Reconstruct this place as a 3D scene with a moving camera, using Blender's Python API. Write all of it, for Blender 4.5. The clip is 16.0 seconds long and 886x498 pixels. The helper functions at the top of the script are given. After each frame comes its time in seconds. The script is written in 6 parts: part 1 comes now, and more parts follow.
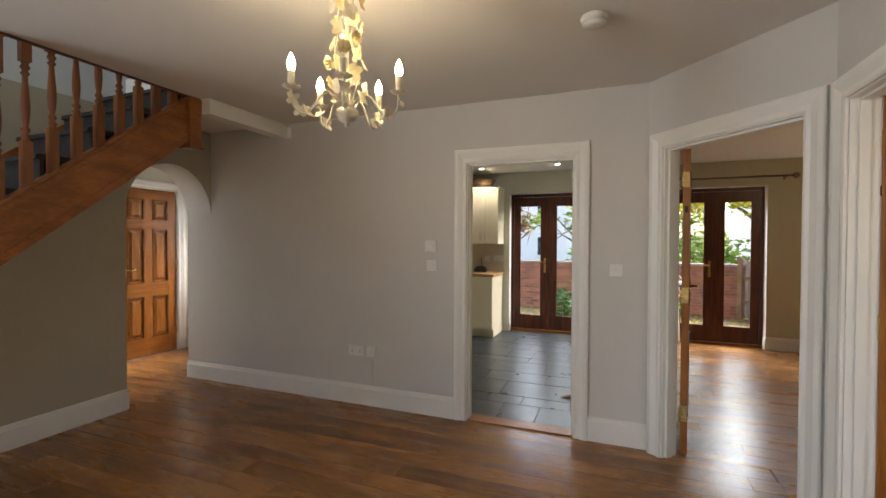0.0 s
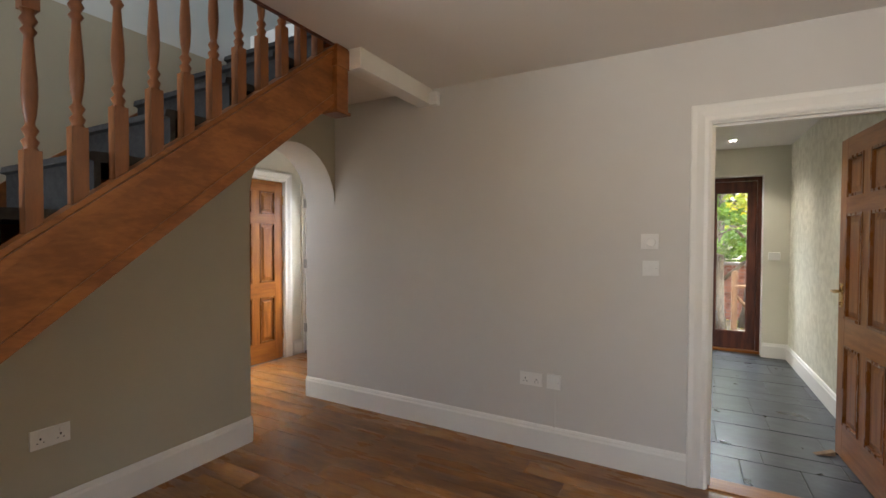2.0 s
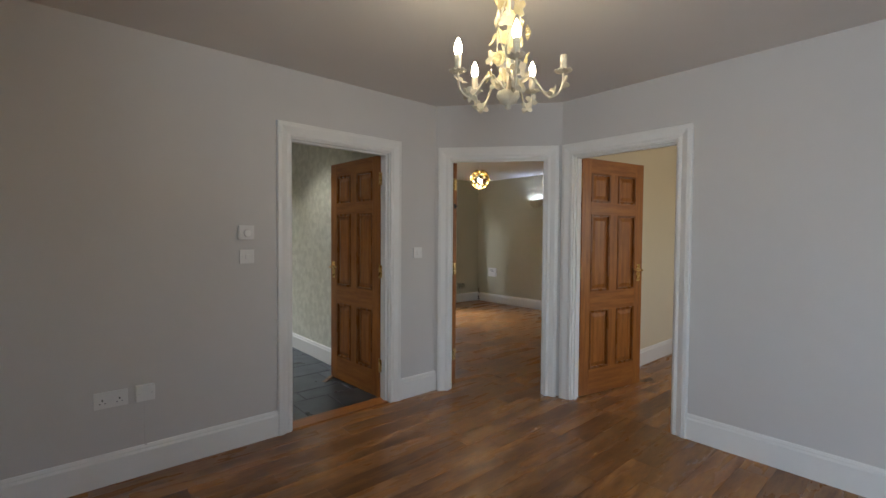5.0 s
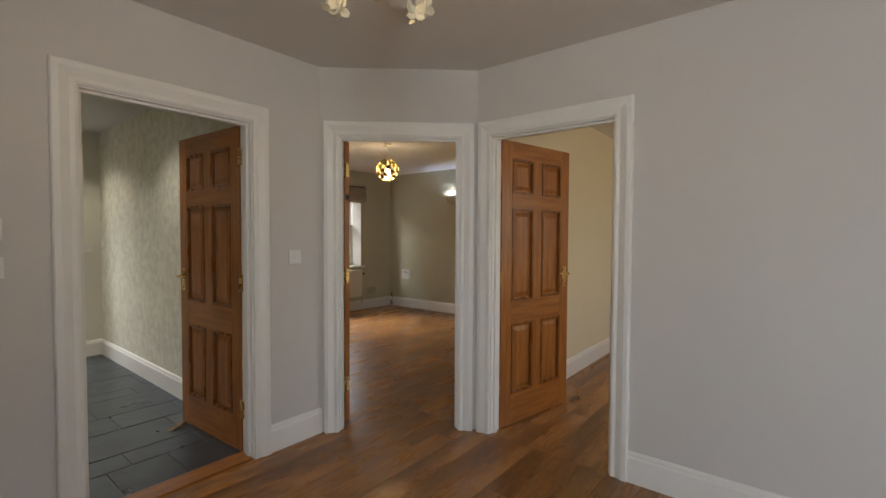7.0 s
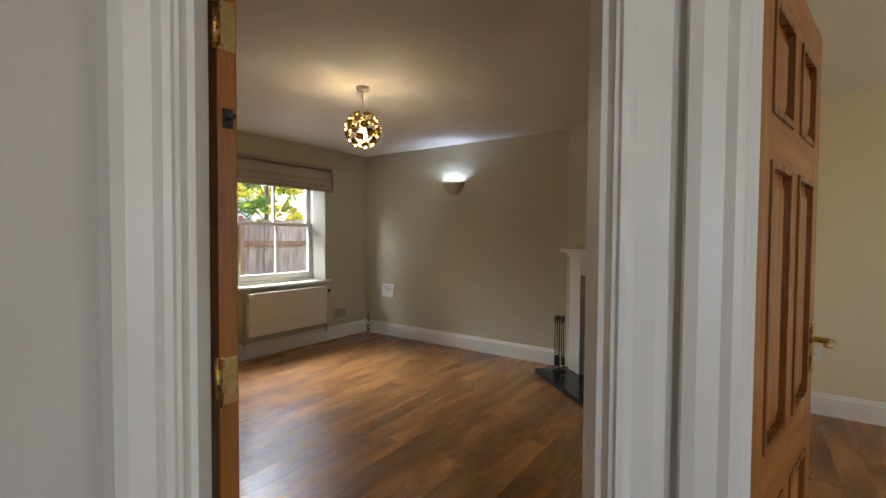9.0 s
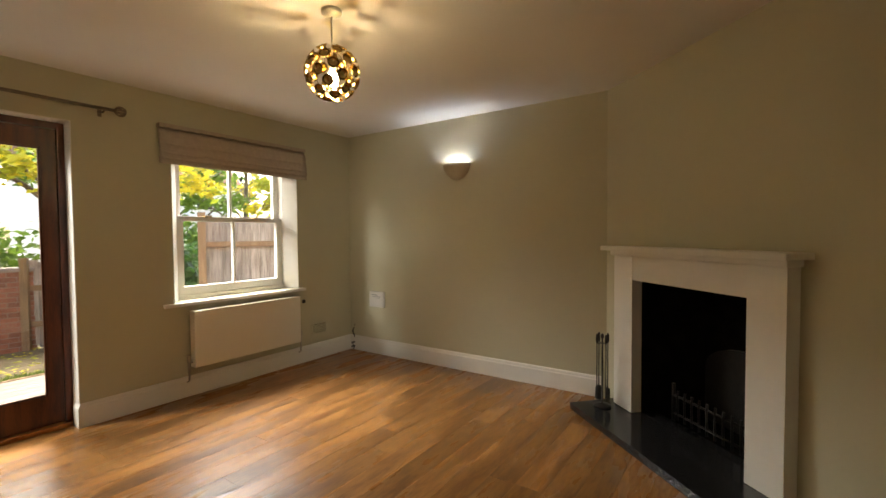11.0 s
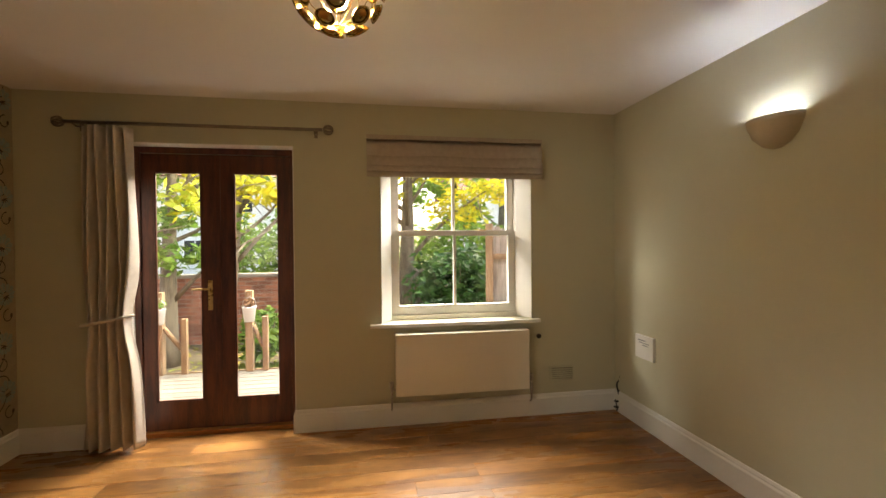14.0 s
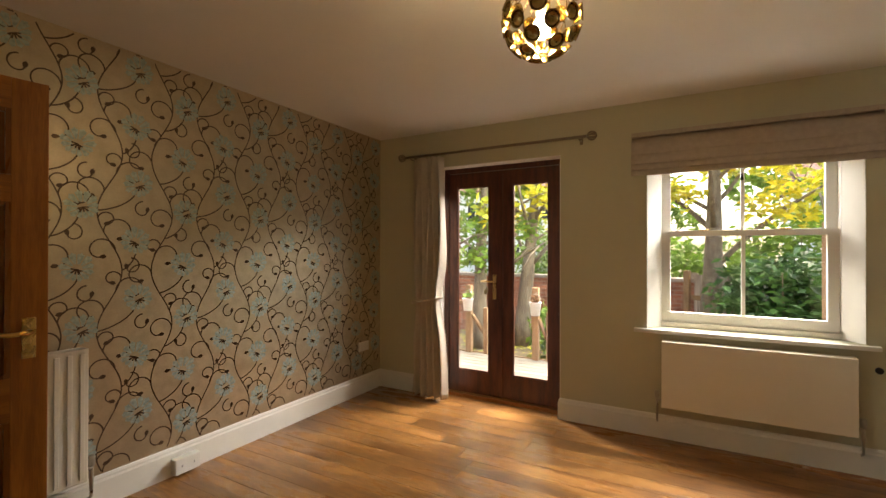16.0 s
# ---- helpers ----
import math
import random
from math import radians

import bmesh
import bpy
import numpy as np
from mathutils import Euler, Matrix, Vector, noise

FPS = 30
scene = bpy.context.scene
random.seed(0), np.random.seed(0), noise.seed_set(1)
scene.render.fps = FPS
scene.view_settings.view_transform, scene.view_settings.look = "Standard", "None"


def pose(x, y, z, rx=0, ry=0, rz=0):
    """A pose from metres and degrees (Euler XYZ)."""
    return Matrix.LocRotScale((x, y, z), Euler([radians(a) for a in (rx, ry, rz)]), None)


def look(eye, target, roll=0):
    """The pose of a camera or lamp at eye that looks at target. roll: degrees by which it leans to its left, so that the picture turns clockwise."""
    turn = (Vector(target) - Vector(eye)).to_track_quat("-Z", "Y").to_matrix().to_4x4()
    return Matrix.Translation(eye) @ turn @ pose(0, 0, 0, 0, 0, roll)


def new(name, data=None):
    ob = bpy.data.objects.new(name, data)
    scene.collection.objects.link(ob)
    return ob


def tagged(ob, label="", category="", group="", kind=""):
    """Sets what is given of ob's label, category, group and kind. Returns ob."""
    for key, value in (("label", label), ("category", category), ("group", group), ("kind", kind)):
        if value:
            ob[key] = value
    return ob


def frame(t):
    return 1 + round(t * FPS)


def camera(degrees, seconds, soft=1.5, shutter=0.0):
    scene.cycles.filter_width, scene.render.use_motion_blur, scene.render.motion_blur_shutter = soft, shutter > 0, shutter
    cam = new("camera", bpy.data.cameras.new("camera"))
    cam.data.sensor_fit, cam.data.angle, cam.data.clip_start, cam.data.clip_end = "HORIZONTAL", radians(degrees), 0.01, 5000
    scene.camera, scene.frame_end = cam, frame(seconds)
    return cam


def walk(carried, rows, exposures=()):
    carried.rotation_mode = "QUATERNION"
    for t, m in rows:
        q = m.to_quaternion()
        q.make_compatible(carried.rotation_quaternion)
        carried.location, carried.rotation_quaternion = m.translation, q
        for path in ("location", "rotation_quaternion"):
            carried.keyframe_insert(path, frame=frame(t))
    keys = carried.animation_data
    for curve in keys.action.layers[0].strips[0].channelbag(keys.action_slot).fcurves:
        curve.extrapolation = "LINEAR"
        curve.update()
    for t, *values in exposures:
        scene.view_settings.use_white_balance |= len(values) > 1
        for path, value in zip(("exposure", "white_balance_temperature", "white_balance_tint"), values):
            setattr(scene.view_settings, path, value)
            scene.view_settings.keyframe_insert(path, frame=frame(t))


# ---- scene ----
cam = camera(90.1, 16.0)
PATH = [
    (0, (0.085, 0.07, 1.372), (-0.645, 1.931, 1.336), 0.2),
    (0.5, (-0.035, 0.194, 1.38), (-0.851, 2.02, 1.349), 0.1),
    (1, (-0.33, 0.337, 1.375), (-1.214, 2.131, 1.337), 0.2),
    (1.5, (-0.699, 0.44, 1.319), (-1.628, 2.211, 1.285), 0.3),
    (2, (-1.092, 0.514, 1.343), (-2.051, 2.269, 1.298), 0.2),
    (2.5, (-1.467, 0.529, 1.323), (-2.101, 2.425, 1.279), 0.3),
    (3, (-1.76, 0.529, 1.317), (-1.698, 2.528, 1.277), 0.5),
    (3.3, (-1.936, 0.511, 1.326), (-1.466, 2.455, 1.282), 0.5),
    (3.5, (-2.021, 0.504, 1.332), (-1.327, 2.379, 1.283), 0.7),
    (4, (-2.142, 0.455, 1.331), (-1.097, 2.159, 1.284), 0.8),
    (4.5, (-2.17, 0.408, 1.316), (-0.961, 2.0, 1.267), 0.6),
    (5, (-2.145, 0.383, 1.321), (-0.831, 1.89, 1.261), 0.4),
    (5.2, (-2.118, 0.366, 1.321), (-0.764, 1.836, 1.259), 0.4),
    (7.3, (-1.333, 1.021, 1.32), (0.242, 2.253, 1.261), 0.6),
    (7.5, (-1.213, 1.188, 1.312), (0.366, 2.414, 1.256), 0.8),
    (8, (-0.846, 1.579, 1.308), (0.733, 2.805, 1.253), 0.6),
    (8.5, (-0.446, 1.98, 1.33), (1.15, 3.185, 1.272), 0.3),
    (9, (0.001, 2.35, 1.339), (1.629, 3.509, 1.279), 0.4),
    (9.5, (0.364, 2.641, 1.337), (2.02, 3.76, 1.268), 0.2),
    (9.7, (0.454, 2.737, 1.32), (2.126, 3.832, 1.248), -0.2),
    (11.8, (1.017, 3.1, 1.311), (2.598, 4.324, 1.264), -1.1),
    (12, (1.094, 3.127, 1.325), (2.601, 4.441, 1.283), -0.7),
    (12.5, (1.319, 3.269, 1.335), (2.632, 4.777, 1.3), -0.6),
    (13, (1.701, 3.332, 1.32), (2.764, 5.026, 1.307), -0.6),
    (13.5, (2.078, 3.368, 1.347), (2.811, 5.229, 1.329), -0.4),
    (14, (2.405, 3.432, 1.373), (2.735, 5.405, 1.35), -0.5),
    (14.5, (2.675, 3.423, 1.365), (2.497, 5.415, 1.352), -0.4),
    (15, (2.779, 3.355, 1.366), (2.163, 5.258, 1.361), -0.1),
    (15.5, (2.789, 3.308, 1.334), (1.945, 5.121, 1.339), 0.1),
    (16, (2.763, 3.269, 1.331), (1.789, 5.016, 1.339), 0.1),
]
EXPOSURES = [(0.0, 2.84, 6600, 11), (1.0, 2.74, 6450, 11), (2.5, 3.38, 6200, 11), (3.0, 3.02, 6050, 10), (4.5, 2.58, 5750, 9), (7.5, 2.6, 6600, 11), (8.5, 2.74, 6700, 11), (9.0, 2.78, 6000, 9), (9.5, 2.95, 5200, 4), (9.7, 2.95, 5400, 5), (11.8, 2.92, 8000, 8), (16.0, 2.98, 7500, 10)]
walk(cam, [(t, look(eye, target, roll)) for t, eye, target, roll in PATH], EXPOSURES)

# ---- light ----
world = bpy.data.worlds.new("world")
scene.world = world
world.use_nodes = True
wn = world.node_tree
sky = wn.nodes.new("ShaderNodeTexSky")
sky.sky_type, sky.sun_disc = "NISHITA", False
sky.sun_elevation, sky.sun_rotation = radians(60), radians(23)
sky.air_density, sky.dust_density = 1.0, 4.0
wn.nodes["Background"].inputs[1].default_value = 0.15
wn.links.new(sky.outputs[0], wn.nodes["Background"].inputs[0])


def lamp(name, kind, m, power, colour=(1, 1, 1), size=(1, 1), angle=10.0):
    data = bpy.data.lights.new(name, kind)
    data.energy, data.color = power, colour
    if kind == "AREA":
        data.shape, data.size, data.size_y = "RECTANGLE", size[0], size[1]
    elif kind == "SUN":
        data.angle = radians(angle)
    else:
        data.shadow_soft_size = size[0]
        if kind == "SPOT":
            data.spot_size, data.spot_blend = radians(120), 0.6
    ob = new(name, data)
    ob.matrix_world = m
    return ob


lamp("sun", "SUN", look((6, 20, 26), (0, 6, 0)), 1.4, (1, 0.95, 0.88), angle=45)
# added area lamps, windows unseen: behind the walker, upstairs, in the dining room
lamp("hall_side_fill", "AREA", look((-3.56, -1.3, 1.42), (1.0, 0.2, 1.2)), 11, (0.80, 0.90, 1.0), (0.8, 1.1))
# weak added fill from the hall's far end
lamp("hall_end_fill", "AREA", look((-0.53, -1.94, 1.4), (-0.2, 3, 1.2)), 0.35, (0.90, 0.95, 1.0), (1.1, 1.0))
# added area lamps, unseen above the garden doors, boost the sky light slanting in
lamp("garden_sky_fill", "AREA", look((3.6, 8.5, 3.2), (0.6, 5.0, 0.8)), 160, (0.95, 0.97, 1.0), (4.2, 1.4))
lamp("kitchen_sky_fill", "AREA", look((-0.9, 8.4, 3.2), (-0.9, 4.6, 0.6)), 62, (0.92, 0.96, 1.0), (2.0, 1.2))
# added lamp outside the front door glass, brightens the lobby as daylight would
lamp("lobby_fill", "AREA", look((-4.6, 5.3, 1.9), (-4.5, 3.4, 0.9)), 9, (0.97, 0.98, 1.0), (0.9, 1.2))
# light inferred from upstairs; the added lamp hangs inside the closed stairwell
lamp("landing_daylight", "AREA", look((-3.2, 0.3, 4.6), (-3.2, 0.9, 2)), 3.4, (0.85, 0.93, 1.0), (0.7, 1.2))
# warm added fill for the dining room, its window only assumed
lamp("dining_fill", "AREA", look((2.7, -1.05, 1.5), (2.7, 2, 1.2)), 3.6, (1.0, 0.9, 0.72), (1.4, 1.2))


# ---- materials ----
def mat(name, colour, rough=0.6, metal=0.0, second=None, scale=8.0, amount=0.5, bump=0.1, bump_scale=60.0, stretch=(1, 1, 1), spec=0.5,
        coords="Object", random_hue=0.0, emit=0.0, emit_colour=None, alpha_trans=0.0, ior=1.45, coat=0.0):
    m = bpy.data.materials.new(name)
    m.use_nodes = True
    t = m.node_tree
    n, l = t.nodes, t.links
    b = n["Principled BSDF"]
    b.inputs["Roughness"].default_value, b.inputs["Metallic"].default_value = rough, metal
    b.inputs["Specular IOR Level"].default_value = spec
    b.inputs["IOR"].default_value = ior
    b.inputs["Coat Weight"].default_value = coat
    b.inputs["Transmission Weight"].default_value = alpha_trans
    if emit:
        b.inputs["Emission Color"].default_value = (*(emit_colour or colour), 1)
        b.inputs["Emission Strength"].default_value = emit
    b.inputs["Base Color"].default_value = (*colour, 1)
    tc = n.new("ShaderNodeTexCoord")
    mp = n.new("ShaderNodeMapping")
    mp.inputs["Scale"].default_value = stretch
    l.new(tc.outputs[coords], mp.inputs[0])
    if second:
        a, f = n.new("ShaderNodeTexNoise"), n.new("ShaderNodeTexNoise")
        a.inputs["Scale"].default_value, a.inputs["Detail"].default_value = scale, 6
        f.inputs["Scale"].default_value, f.inputs["Detail"].default_value = scale * 7.3, 4
        l.new(mp.outputs[0], a.inputs[0]), l.new(mp.outputs[0], f.inputs[0])
        add = n.new("ShaderNodeMath")
        add.operation = "MULTIPLY_ADD"
        add.inputs[1].default_value = 0.45
        l.new(f.outputs["Fac"], add.inputs[0]), l.new(a.outputs["Fac"], add.inputs[2])
        ramp = n.new("ShaderNodeMapRange")
        ramp.inputs[1].default_value, ramp.inputs[2].default_value = 0.72 - 0.25 / max(amount, 0.05) * 0.5, 0.72 + 0.25 / max(amount, 0.05) * 0.5
        l.new(add.outputs[0], ramp.inputs[0])
        mix = n.new("ShaderNodeMix")
        mix.data_type = "RGBA"
        mix.inputs[6].default_value, mix.inputs[7].default_value = (*colour, 1), (*second, 1)
        l.new(ramp.outputs[0], mix.inputs[0])
        out = mix.outputs[2]
        if random_hue:
            info = n.new("ShaderNodeObjectInfo")
            hsv = n.new("ShaderNodeHueSaturation")
            mr = n.new("ShaderNodeMapRange")
            mr.inputs[3].default_value, mr.inputs[4].default_value = 1 - random_hue, 1 + random_hue
            l.new(info.outputs["Random"], mr.inputs[0]), l.new(mr.outputs[0], hsv.inputs["Value"]), l.new(out, hsv.inputs["Color"])
            shift = n.new("ShaderNodeVectorMath")
            shift.operation = "SCALE"
            comb = n.new("ShaderNodeCombineXYZ")
            for k in range(3):
                l.new(info.outputs["Random"], comb.inputs[k])
            shift.inputs[3].default_value = 37.0
            l.new(comb.outputs[0], shift.inputs[0]), l.new(shift.outputs[0], mp.inputs["Location"])
            out = hsv.outputs[0]
        l.new(out, b.inputs["Base Color"])
        rr = n.new("ShaderNodeMapRange")
        rr.inputs[3].default_value, rr.inputs[4].default_value = max(rough - 0.08, 0.02), min(rough + 0.08, 1)
        l.new(a.outputs["Fac"], rr.inputs[0]), l.new(rr.outputs[0], b.inputs["Roughness"])
    if bump:
        g, bp = n.new("ShaderNodeTexNoise"), n.new("ShaderNodeBump")
        g.inputs["Scale"].default_value, g.inputs["Detail"].default_value = bump_scale, 5
        l.new(mp.outputs[0], g.inputs[0])
        bp.inputs["Strength"].default_value, bp.inputs["Distance"].default_value = bump, 0.004
        l.new(g.outputs["Fac"], bp.inputs["Height"]), l.new(bp.outputs[0], b.inputs["Normal"])
    return m


def island_tint(m, spread):
    """Vary the base colour from island to island of a joined mesh."""
    n, l = m.node_tree.nodes, m.node_tree.links
    b = n["Principled BSDF"]
    geo, mr, hsv = n.new("ShaderNodeNewGeometry"), n.new("ShaderNodeMapRange"), n.new("ShaderNodeHueSaturation")
    mr.inputs[3].default_value, mr.inputs[4].default_value = 1 - spread, 1 + spread
    l.new(geo.outputs["Random Per Island"], mr.inputs[0]), l.new(mr.outputs[0], hsv.inputs["Value"])
    src = b.inputs["Base Color"].links
    if src:
        l.new(src[0].from_socket, hsv.inputs["Color"])
    else:
        hsv.inputs["Color"].default_value = b.inputs["Base Color"].default_value
    l.new(hsv.outputs[0], b.inputs["Base Color"])
    return m


